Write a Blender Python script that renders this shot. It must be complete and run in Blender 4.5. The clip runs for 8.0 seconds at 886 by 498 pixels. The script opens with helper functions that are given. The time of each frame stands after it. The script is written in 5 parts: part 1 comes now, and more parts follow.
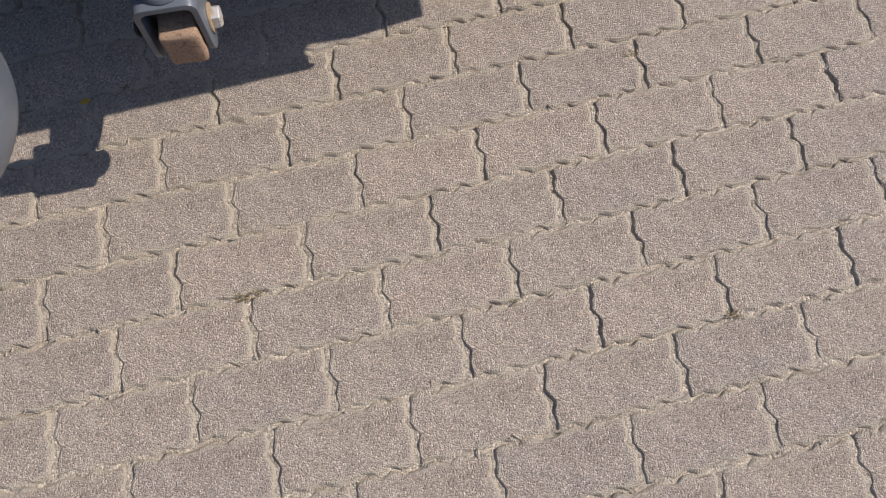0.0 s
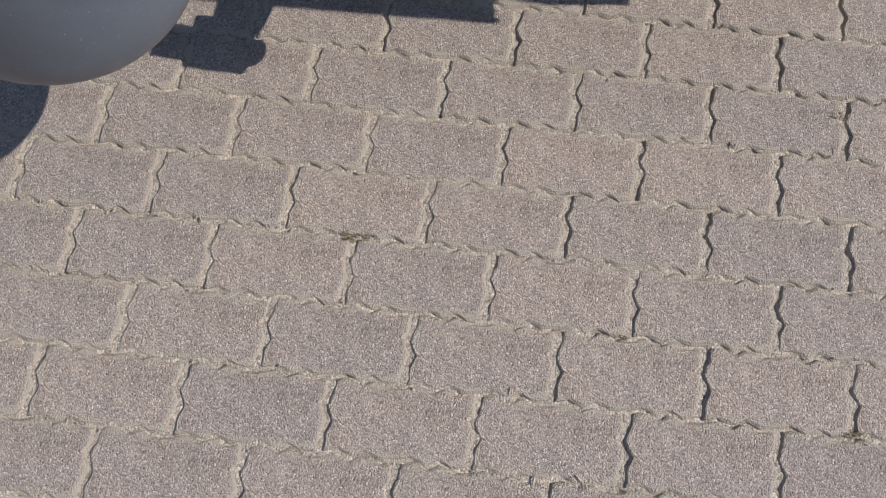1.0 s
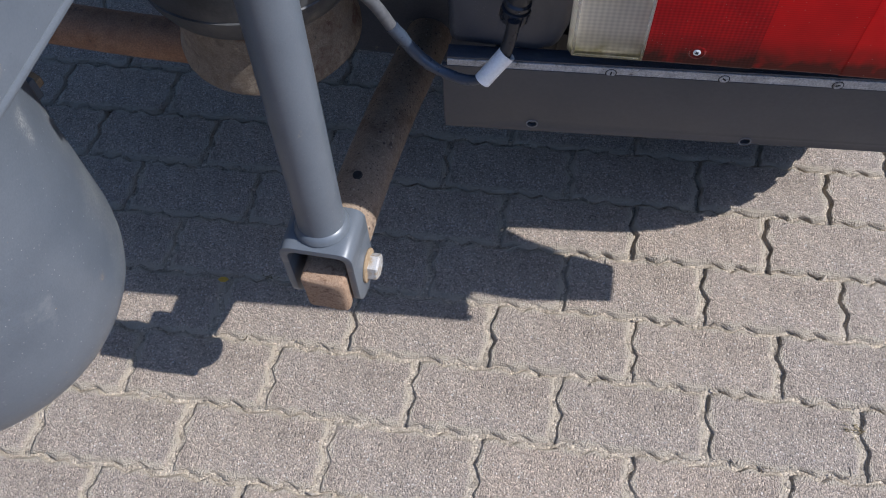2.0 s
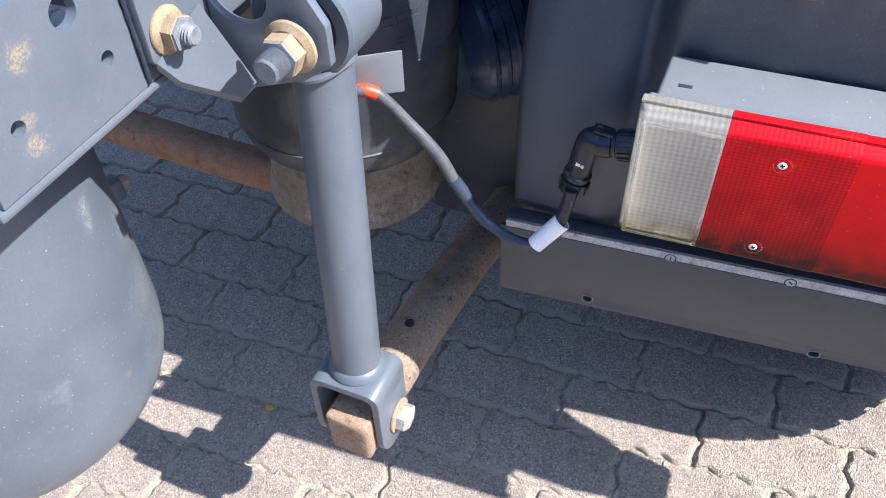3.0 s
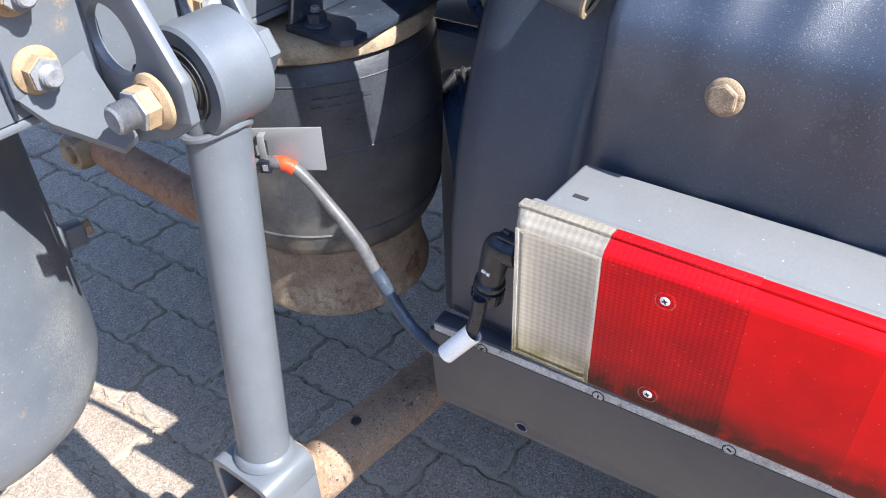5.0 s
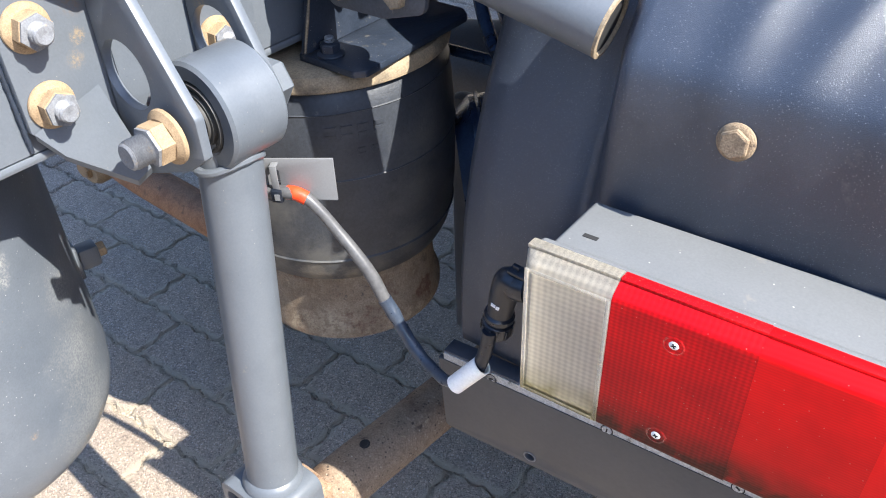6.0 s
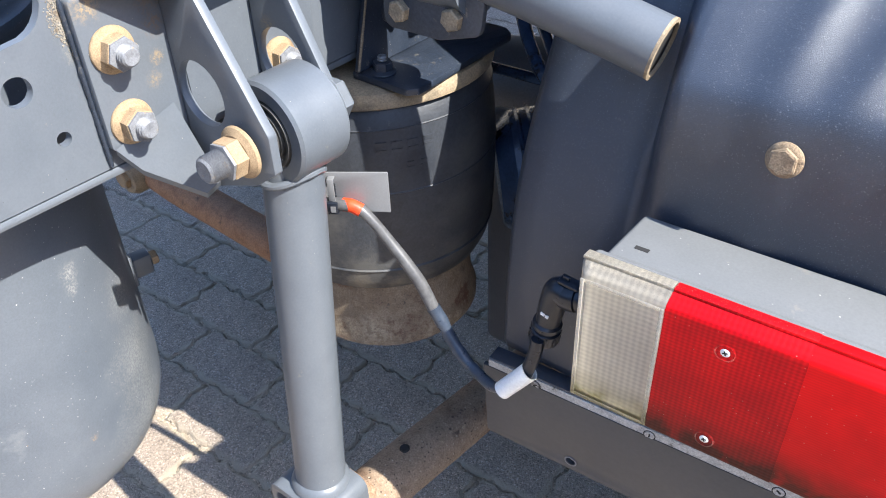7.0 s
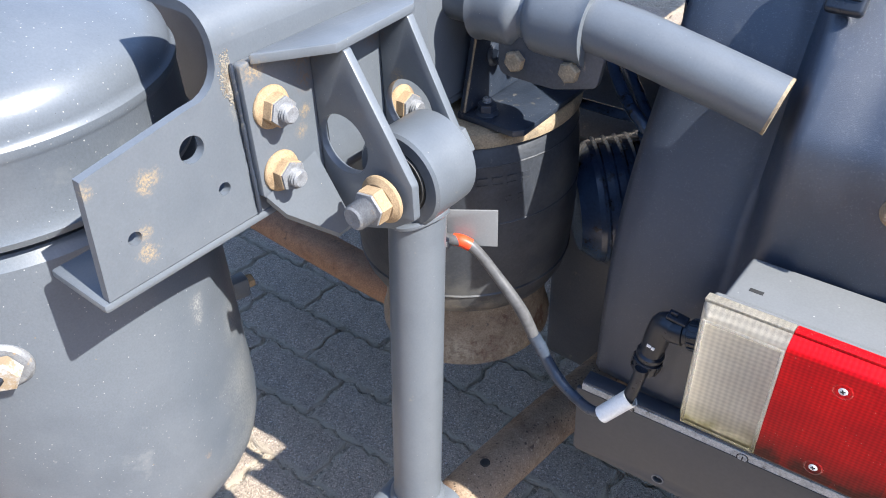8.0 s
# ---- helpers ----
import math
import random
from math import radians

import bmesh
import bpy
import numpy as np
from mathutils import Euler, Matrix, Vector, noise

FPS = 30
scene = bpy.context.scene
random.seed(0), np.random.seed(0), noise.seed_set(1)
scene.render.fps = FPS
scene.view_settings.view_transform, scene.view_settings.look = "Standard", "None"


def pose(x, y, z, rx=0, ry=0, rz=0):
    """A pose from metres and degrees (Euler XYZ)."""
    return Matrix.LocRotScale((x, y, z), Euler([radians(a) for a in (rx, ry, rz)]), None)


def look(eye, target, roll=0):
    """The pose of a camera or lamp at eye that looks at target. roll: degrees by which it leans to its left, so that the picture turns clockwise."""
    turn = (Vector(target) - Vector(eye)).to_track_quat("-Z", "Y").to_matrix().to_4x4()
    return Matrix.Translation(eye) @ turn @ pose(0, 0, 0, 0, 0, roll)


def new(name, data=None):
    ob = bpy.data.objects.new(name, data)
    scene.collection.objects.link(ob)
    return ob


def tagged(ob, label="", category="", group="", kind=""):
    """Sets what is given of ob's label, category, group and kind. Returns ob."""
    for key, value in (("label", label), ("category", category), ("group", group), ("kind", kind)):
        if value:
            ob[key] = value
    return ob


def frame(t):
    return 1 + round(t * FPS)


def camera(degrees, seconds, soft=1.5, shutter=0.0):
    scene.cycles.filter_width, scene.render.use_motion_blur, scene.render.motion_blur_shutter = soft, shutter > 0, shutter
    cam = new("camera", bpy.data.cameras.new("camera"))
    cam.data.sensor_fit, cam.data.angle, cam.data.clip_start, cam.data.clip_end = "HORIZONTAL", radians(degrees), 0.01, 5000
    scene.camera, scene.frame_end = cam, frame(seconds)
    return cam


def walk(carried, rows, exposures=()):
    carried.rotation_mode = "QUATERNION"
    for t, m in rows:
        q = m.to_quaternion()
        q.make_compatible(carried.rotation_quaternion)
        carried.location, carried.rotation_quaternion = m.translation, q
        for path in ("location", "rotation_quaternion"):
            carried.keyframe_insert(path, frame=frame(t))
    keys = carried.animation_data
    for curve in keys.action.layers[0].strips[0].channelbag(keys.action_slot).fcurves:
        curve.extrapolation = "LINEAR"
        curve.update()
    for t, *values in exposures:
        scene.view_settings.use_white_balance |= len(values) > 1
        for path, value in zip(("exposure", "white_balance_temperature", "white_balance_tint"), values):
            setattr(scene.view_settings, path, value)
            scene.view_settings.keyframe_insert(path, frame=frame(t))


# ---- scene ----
cam = camera(58.3, 8.0, soft=1.0)
PATH = [
    (0, (0.243, -0.38, 1.295), (0.39, 0.264, -0.593), -0.6),
    (0.5, (0.201, -0.364, 1.276), (0.247, 0.212, -0.639), 1.1),
    (1, (0.189, -0.305, 1.214), (0.12, 0.259, -0.703), -0.3),
    (1.2, (0.194, -0.254, 1.189), (0.106, 0.335, -0.72), -1.0),
    (1.4, (0.201, -0.196, 1.188), (0.094, 0.477, -0.692), -1.7),
    (1.5, (0.213, -0.167, 1.186), (0.092, 0.561, -0.673), -2.3),
    (1.8, (0.237, -0.104, 1.179), (0.087, 0.782, -0.608), -2.8),
    (2, (0.253, -0.096, 1.169), (0.071, 0.923, -0.543), -3.0),
    (2.2, (0.258, -0.088, 1.162), (0.056, 1.05, -0.47), -2.7),
    (3.3, (0.386, -0.085, 1.139), (-0.242, 1.244, -0.218), -2.3),
    (3.5, (0.444, -0.081, 1.139), (-0.24, 1.293, -0.144), -2.6),
    (4, (0.499, -0.005, 1.051), (-0.248, 1.384, -0.178), -2.9),
    (4.2, (0.505, 0.036, 1.052), (-0.246, 1.422, -0.18), -2.6),
    (4.5, (0.51, 0.059, 1.078), (-0.307, 1.403, -0.157), -2.3),
    (4.7, (0.5, 0.043, 1.084), (-0.364, 1.355, -0.153), -2.1),
    (6, (0.491, 0.058, 1.107), (-0.44, 1.341, -0.112), -2.2),
    (6.5, (0.481, 0.037, 1.117), (-0.462, 1.323, -0.09), -2.2),
    (7, (0.475, 0.018, 1.127), (-0.485, 1.3, -0.072), -2.4),
    (7.5, (0.446, -0.007, 1.148), (-0.518, 1.271, -0.051), -2.4),
    (8, (0.4, -0.054, 1.189), (-0.556, 1.221, -0.02), -2.2),
]
walk(cam, [(t, look(eye, target, roll)) for t, eye, target, roll in PATH],
     exposures=((0.0, 0.42, 6450, 14), (1.0, 0.32, 6100, 13), (1.6, 0.34, 5950, 12), (2.2, 0.90, 5750, 12), (3.3, 1.86, 5850, 13), (4.0, 2.06, 5950, 12), (4.7, 1.98, 6100, 12), (6.0, 1.88, 6350, 10), (8.0, 1.78, 6300, 10)))

# ---- world, sun ----
SUN_FROM = Vector((0.95, -0.006, 1.0)).normalized()
world = bpy.data.worlds.new("sky")
scene.world = world
world.use_nodes = True
wn = world.node_tree.nodes
sky = wn.new("ShaderNodeTexSky")
sky.sky_type = "NISHITA"
sky.sun_disc = False
sky.ozone_density = 5.0
sky.sun_elevation = radians(46.5)
sky.sun_rotation = radians(90)
world.node_tree.links.new(sky.outputs[0], wn["Background"].inputs[0])
wn["Background"].inputs[1].default_value = 0.132
sun = new("sun", bpy.data.lights.new("sun", "SUN"))
sun.data.energy = 4.0
sun.data.angle = radians(0.5)
sun.data.color = (1.0, 0.95, 0.87)
sun.matrix_world = look(SUN_FROM * 6, (0, 0, 0))

# ---- materials ----


def material(name, colours, scale=20.0, rough=0.5, metal=0.0, fine=300.0, grain=0.25, bump=0.15, depth=0.002, spots=None, flecks=None, rough_vary=0.12, island=0.0, coat=0.0, spec=0.5, pebble=0.0, stains=(), edge=None, speckle=0.0):
    """A surface with cloudy colour, fine grain, relief, patches of dirt (spots: colour, scale, threshold) and flecks (colour, scale, size)."""
    m = bpy.data.materials.new(name)
    m.use_nodes = True
    n, l = m.node_tree.nodes, m.node_tree.links
    b = n["Principled BSDF"]
    co = n.new("ShaderNodeTexCoord").outputs["Object"]

    def noise_tex(s, detail=6.0, r=0.6):
        t = n.new("ShaderNodeTexNoise")
        t.inputs["Scale"].default_value, t.inputs["Detail"].default_value, t.inputs["Roughness"].default_value = s, detail, r
        l.new(co, t.inputs["Vector"])
        return t.outputs["Fac"]

    def ramp(fac, stops):
        r = n.new("ShaderNodeValToRGB")
        e = r.color_ramp.elements
        e[0].position, e[0].color = stops[0][0], (*stops[0][1], 1)
        e[1].position, e[1].color = stops[-1][0], (*stops[-1][1], 1)
        for p, c in stops[1:-1]:
            k = e.new(p)
            k.color = (*c, 1)
        l.new(fac, r.inputs[0])
        return r.outputs[0]

    def mix(kind, fac, a, c):
        x = n.new("ShaderNodeMix")
        x.data_type, x.blend_type = "RGBA", kind
        for i, v in ((0, fac), (6, a), (7, c)):
            if isinstance(v, (int, float)):
                x.inputs[i].default_value = v
            elif isinstance(v, tuple):
                x.inputs[i].default_value = (*v, 1)
            else:
                l.new(v, x.inputs[i])
        return x.outputs[2]

    k = len(colours)
    big = noise_tex(scale)
    col = ramp(big, [(0.3 + 0.4 * i / max(1, k - 1), c) for i, c in enumerate(colours)])
    small = noise_tex(fine, 3.0)
    g = ramp(small, [(0.25, (1 - grain,) * 3), (0.75, (1 + grain * 0.6,) * 3)])
    col = mix("MULTIPLY", 1.0, col, g)
    if island:
        info = n.new("ShaderNodeObjectInfo").outputs["Random"]
        col = mix("MULTIPLY", 1.0, col, ramp(info, [(0.0, (1 - island, 1 - island * 0.85, 1 - island * 0.55)), (0.5, (1.0, 1.0, 1.0)), (1.0, (1 + island * 0.9, 1 + island * 0.6, 1 + island * 0.4))]))
    height = small
    if pebble:
        pv = n.new("ShaderNodeTexVoronoi")
        pv.inputs["Scale"].default_value = pebble
        l.new(co, pv.inputs["Vector"])
        ad = n.new("ShaderNodeMath")
        ad.operation = "MULTIPLY_ADD"
        ad.inputs[1].default_value = -0.9
        l.new(pv.outputs["Distance"], ad.inputs[0])
        l.new(small, ad.inputs[2])
        height = ad.outputs[0]
        cr = n.new("ShaderNodeSeparateColor")
        l.new(pv.outputs["Color"], cr.inputs[0])
        col = mix("MULTIPLY", 1.0, col, ramp(cr.outputs[0], [(0.0, (0.60, 0.60, 0.61)), (0.35, (0.95, 0.95, 0.95)), (0.75, (1.02, 1.02, 1.02)), (1.0, (1.50, 1.47, 1.43))]))
    if flecks:
        for c, s, size in flecks:
            v = n.new("ShaderNodeTexVoronoi")
            v.inputs["Scale"].default_value = s
            l.new(co, v.inputs["Vector"])
            gate = ramp(noise_tex(s * 0.12, 4.0), [(0.36, (0.2, 0.2, 0.2)), (0.58, (1, 1, 1))])
            dot = ramp(v.outputs["Distance"], [(size * 0.5, (1, 1, 1)), (size, (0, 0, 0))])
            col = mix("MIX", mix("MULTIPLY", 1.0, dot, gate), col, c)
    if spots:
        for c, s, th in spots:
            a = noise_tex(s, 8.0, 0.7)
            col = mix("MIX", ramp(a, [(th, (0, 0, 0)), (th + 0.07, (0.85, 0.85, 0.85))]), col, c)
    for c, place, radius, soft in stains:
        ds = n.new("ShaderNodeVectorMath")
        ds.operation = "DISTANCE"
        ds.inputs[1].default_value = place
        l.new(co, ds.inputs[0])
        jag = n.new("ShaderNodeMath")
        jag.operation = "MULTIPLY_ADD"
        jag.inputs[1].default_value = radius * 2.6
        l.new(noise_tex(1.4 / radius, 9.0, 0.75), jag.inputs[0])
        l.new(ds.outputs["Value"], jag.inputs[2])
        mask = ramp(jag.outputs[0], [(radius * (2.0 - soft), (0.9, 0.9, 0.9)), (radius * (2.0 + soft), (0, 0, 0))])
        if speckle:
            mask = mix("MULTIPLY", 1.0, mask, ramp(noise_tex(speckle, 5.0, 0.7), [(0.44, (0.12, 0.12, 0.12)), (0.56, (1, 1, 1))]))
        col = mix("MIX", mask, col, c)
    if edge:
        c, hx, hy, wide = edge
        sp = n.new("ShaderNodeSeparateXYZ")
        l.new(co, sp.inputs[0])
        far_out = []
        for axis, h in (("X", hx), ("Y", hy)):
            ab = n.new("ShaderNodeMath")
            ab.operation = "ABSOLUTE"
            l.new(sp.outputs[axis], ab.inputs[0])
            su = n.new("ShaderNodeMath")
            su.operation = "SUBTRACT"
            l.new(ab.outputs[0], su.inputs[0])
            su.inputs[1].default_value = h
            far_out.append(su.outputs[0])
        mx = n.new("ShaderNodeMath")
        mx.operation = "MAXIMUM"
        l.new(far_out[0], mx.inputs[0])
        l.new(far_out[1], mx.inputs[1])
        nz = n.new("ShaderNodeTexNoise")
        nz.noise_dimensions = "4D"
        nz.inputs["Scale"].default_value, nz.inputs["Detail"].default_value = 42, 7
        l.new(co, nz.inputs["Vector"])
        l.new(n.new("ShaderNodeObjectInfo").outputs["Random"], nz.inputs["W"])
        ja = n.new("ShaderNodeMath")
        ja.operation = "MULTIPLY_ADD"
        ja.inputs[1].default_value = wide * 3.0
        l.new(nz.outputs["Fac"], ja.inputs[0])
        l.new(mx.outputs[0], ja.inputs[2])
        mp = n.new("ShaderNodeMapRange")
        mp.inputs["From Min"].default_value, mp.inputs["From Max"].default_value = wide * 0.2, wide * 1.4
        mp.inputs["To Max"].default_value = 0.9
        l.new(ja.outputs[0], mp.inputs["Value"])
        col = mix("MIX", mp.outputs[0], col, c)
    l.new(col, b.inputs["Base Color"])
    rr = n.new("ShaderNodeMapRange")
    rr.inputs["To Min"].default_value, rr.inputs["To Max"].default_value = max(0.03, rough - rough_vary), min(1, rough + rough_vary)
    l.new(noise_tex(scale * 2.7), rr.inputs["Value"])
    l.new(rr.outputs[0], b.inputs["Roughness"])
    b.inputs["Metallic"].default_value = metal
    b.inputs["Specular IOR Level"].default_value = spec
    b.inputs["Coat Weight"].default_value = coat
    if bump:
        bp = n.new("ShaderNodeBump")
        bp.inputs["Strength"].default_value, bp.inputs["Distance"].default_value = bump, depth
        l.new(height, bp.inputs["Height"])
        l.new(bp.outputs[0], b.inputs["Normal"])
    return m


PAINT = material("grey_chassis_paint", [(0.084, 0.096, 0.111), (0.108, 0.121, 0.137), (0.094, 0.107, 0.123)], 9, 0.38, fine=500, grain=0.08, bump=0.12, depth=0.0006, flecks=[((0.30, 0.28, 0.25), 110, 0.055), ((0.05, 0.055, 0.06), 90, 0.045), ((0.32, 0.31, 0.29), 40, 0.03)], spots=[((0.20, 0.185, 0.16), 30, 0.66), ((0.075, 0.08, 0.088), 14, 0.66)], spec=0.5)
DARKPAINT = material("dark_grey_paint", [(0.045, 0.052, 0.065), (0.06, 0.066, 0.08)], 14, 0.45, fine=350, grain=0.3, bump=0.2, depth=0.001, spots=[((0.17, 0.15, 0.13), 40, 0.62)])
BLACKPAINT = material("scuffed_blue_black_paint", [(0.018, 0.025, 0.039), (0.031, 0.040, 0.058)], 22, 0.34, fine=400, grain=0.25, bump=0.2, depth=0.0008, flecks=[((0.22, 0.21, 0.19), 190, 0.10), ((0.26, 0.24, 0.20), 80, 0.05)], spots=[((0.11, 0.105, 0.095), 55, 0.62)])
DIRTBOLT = material("dusty_bolt_steel", [(0.255, 0.175, 0.098), (0.33, 0.235, 0.137), (0.215, 0.145, 0.082)], 60, 0.88, fine=900, grain=0.3, bump=0.5, depth=0.0008, spots=[((0.16, 0.16, 0.165), 55, 0.63), ((0.10, 0.065, 0.04), 80, 0.66)])
ZINC = material("zinc_steel", [(0.45, 0.45, 0.46), (0.58, 0.58, 0.58)], 80, 0.42, 0.7, fine=600, grain=0.25, bump=0.25, depth=0.0006, spots=[((0.30, 0.24, 0.16), 120, 0.60)])
BOLTDUST = material("zinc_under_ochre_dust", [(0.34, 0.31, 0.26), (0.46, 0.45, 0.44), (0.36, 0.27, 0.16)], 70, 0.6, 0.25, fine=600, grain=0.25, bump=0.25, depth=0.0006, spots=[((0.30, 0.21, 0.115), 45, 0.52)])
STUDGREY = material("painted_thread_steel", [(0.115, 0.125, 0.14), (0.20, 0.205, 0.215), (0.15, 0.155, 0.165)], 70, 0.5, 0.1, fine=700, grain=0.3, bump=0.3, depth=0.0006, spots=[((0.30, 0.22, 0.13), 110, 0.60), ((0.10, 0.10, 0.105), 150, 0.62)])
GALV = material("galvanised_strip", [(0.30, 0.305, 0.31), (0.50, 0.505, 0.51), (0.38, 0.38, 0.38)], 45, 0.5, 0.2, fine=500, grain=0.45, bump=0.4, depth=0.0008, flecks=[((0.62, 0.62, 0.61), 160, 0.14), ((0.05, 0.048, 0.045), 140, 0.12)], spots=[((0.08, 0.075, 0.07), 45, 0.58)])
RUST = material("rusty_muddy_steel", [(0.215, 0.155, 0.105), (0.29, 0.215, 0.15), (0.16, 0.10, 0.062)], 20, 0.85, fine=420, grain=0.4, bump=0.7, depth=0.0018, flecks=[((0.04, 0.028, 0.022), 150, 0.24), ((0.05, 0.035, 0.027), 60, 0.15), ((0.44, 0.38, 0.29), 110, 0.16)], spots=[((0.055, 0.038, 0.03), 24, 0.61), ((0.05, 0.036, 0.03), 70, 0.65), ((0.40, 0.31, 0.20), 45, 0.65)])
BOLTRUST = material("pitted_rusty_bolt", [(0.24, 0.17, 0.105), (0.31, 0.23, 0.145), (0.19, 0.13, 0.08)], 90, 0.85, fine=900, grain=0.45, bump=0.8, depth=0.0012, spots=[((0.08, 0.055, 0.04), 130, 0.60), ((0.38, 0.31, 0.22), 100, 0.64)])
BARK = material("caked_bar_end", [(0.28, 0.17, 0.10), (0.42, 0.28, 0.18), (0.17, 0.09, 0.05)], 130, 0.9, fine=900, grain=0.45, bump=0.9, depth=0.002)
RUBBER = material("air_spring_rubber", [(0.028, 0.029, 0.032), (0.055, 0.053, 0.050), (0.04, 0.04, 0.04)], 14, 0.62, fine=300, grain=0.3, bump=0.25, depth=0.001, spots=[((0.12, 0.11, 0.095), 45, 0.65)])
RIMDIRT = material("dirty_rim_metal", [(0.21, 0.165, 0.11), (0.31, 0.24, 0.155), (0.12, 0.10, 0.075)], 28, 0.8, fine=500, grain=0.35, bump=0.4, depth=0.001)
PLASTIC = material("textured_black_plastic", [(0.025, 0.033, 0.051), (0.036, 0.045, 0.065), (0.030, 0.039, 0.058)], 5, 0.36, fine=1500, grain=0.45, bump=0.5, depth=0.0008, flecks=[((0.20, 0.21, 0.23), 480, 0.20), ((0.34, 0.34, 0.35), 230, 0.08), ((0.42, 0.42, 0.42), 110, 0.02)], spots=[((0.075, 0.080, 0.090), 18, 0.64), ((0.085, 0.088, 0.095), 6, 0.62)], spec=0.9)
FLAP = material("mud_flap_plastic", [(0.062, 0.062, 0.066), (0.078, 0.077, 0.080)], 5, 0.55, fine=200, grain=0.1, bump=0.1, depth=0.0006)
HOUSING = material("lamp_housing_plastic", [(0.138, 0.144, 0.146), (0.162, 0.168, 0.170)], 12, 0.6, fine=500, grain=0.1, bump=0.12, depth=0.0006, flecks=[((0.6, 0.58, 0.52), 90, 0.07)], spots=[((0.20, 0.19, 0.17), 26, 0.64), ((0.24, 0.225, 0.195), 120, 0.66)])
BLACKPLUG = material("black_connector", [(0.008, 0.011, 0.018), (0.014, 0.018, 0.027)], 30, 0.3, fine=400, grain=0.15, bump=0.15, depth=0.0006)
CABLE = material("grey_black_cable", [(0.045, 0.047, 0.052), (0.10, 0.10, 0.102), (0.06, 0.06, 0.065)], 25, 0.4, fine=300, grain=0.2, bump=0.15, depth=0.0008)
TAPE = material("blue_black_tape", [(0.03, 0.04, 0.06), (0.05, 0.065, 0.09)], 40, 0.3, fine=300, grain=0.2, bump=0.3, depth=0.001)
ORANGE = material("orange_red_tape", [(0.72, 0.045, 0.012), (0.88, 0.11, 0.025)], 40, 0.4, fine=300, grain=0.1, bump=0.1)
WHITETAG = material("white_cable_tag", [(0.78, 0.775, 0.75), (0.85, 0.84, 0.81)], 50, 0.6, fine=400, grain=0.1, bump=0.15, depth=0.0005)
GREYPLATE = material("light_grey_plate", [(0.15, 0.153, 0.16), (0.17, 0.175, 0.18)], 20, 0.5, fine=500, grain=0.08, bump=0.1, depth=0.0005)
TYRE = material("tyre_rubber", [(0.02, 0.02, 0.02), (0.035, 0.034, 0.033)], 10, 0.8, fine=200, grain=0.3, bump=0.3)
HOSE = material("black_hose", [(0.022, 0.040, 0.078), (0.042, 0.073, 0.135)], 25, 0.22, fine=300, grain=0.2, bump=0.3, depth=0.001, spots=[((0.24, 0.28, 0.34), 30, 0.62), ((0.015, 0.016, 0.02), 45, 0.55)], spec=0.8)
PAVER = material("concrete_paver", [(0.405, 0.328, 0.256), (0.495, 0.405, 0.320), (0.445, 0.372, 0.306)], 7, 0.92, fine=600, grain=0.42, bump=1.0, depth=0.0046, flecks=[((0.72, 0.67, 0.60), 170, 0.19), ((0.74, 0.69, 0.62), 75, 0.13), ((0.76, 0.72, 0.66), 38, 0.09), ((0.15, 0.13, 0.112), 150, 0.12), ((0.14, 0.122, 0.105), 240, 0.15)], spots=[((0.43, 0.355, 0.265), 12, 0.60), ((0.40, 0.335, 0.255), 45, 0.64)], island=0.055, spec=0.3, pebble=370.0, edge=((0.50, 0.425, 0.325), 0.1075, 0.0515, 0.0065))
PAVER_FAR = material("concrete_paver_outer", [(0.405, 0.328, 0.256), (0.495, 0.405, 0.320), (0.445, 0.372, 0.306)], 7, 0.92, fine=600, grain=0.42, bump=1.0, depth=0.0046, flecks=[((0.72, 0.67, 0.60), 170, 0.19), ((0.74, 0.69, 0.62), 75, 0.13), ((0.76, 0.72, 0.66), 38, 0.09), ((0.15, 0.13, 0.112), 150, 0.12), ((0.14, 0.122, 0.105), 240, 0.15)], spots=[((0.43, 0.355, 0.265), 12, 0.60), ((0.40, 0.335, 0.255), 45, 0.64)], island=0.055, spec=0.3, pebble=370.0)
SAND = material("joint_sand", [(0.40, 0.335, 0.25), (0.49, 0.415, 0.32), (0.30, 0.25, 0.185)], 30, 0.95, fine=500, grain=0.45, bump=1.0, depth=0.003, spec=0.2, pebble=260.0)
WEED = material("dry_weed", [(0.13, 0.10, 0.05), (0.24, 0.18, 0.09)], 60, 0.8, fine=300, grain=0.2, bump=0.0)
LEAF = material("yellow_leaf", [(0.65, 0.40, 0.04), (0.75, 0.5, 0.08)], 60, 0.6, fine=300, grain=0.2, bump=0.0)
# near-black, mostly in place of the shade inside holes, slots and recesses
DARKHOLE = material("dark_inside", [(0.012, 0.012, 0.013), (0.02, 0.02, 0.02)], 20, 0.8, fine=300, grain=0.2, bump=0.0)


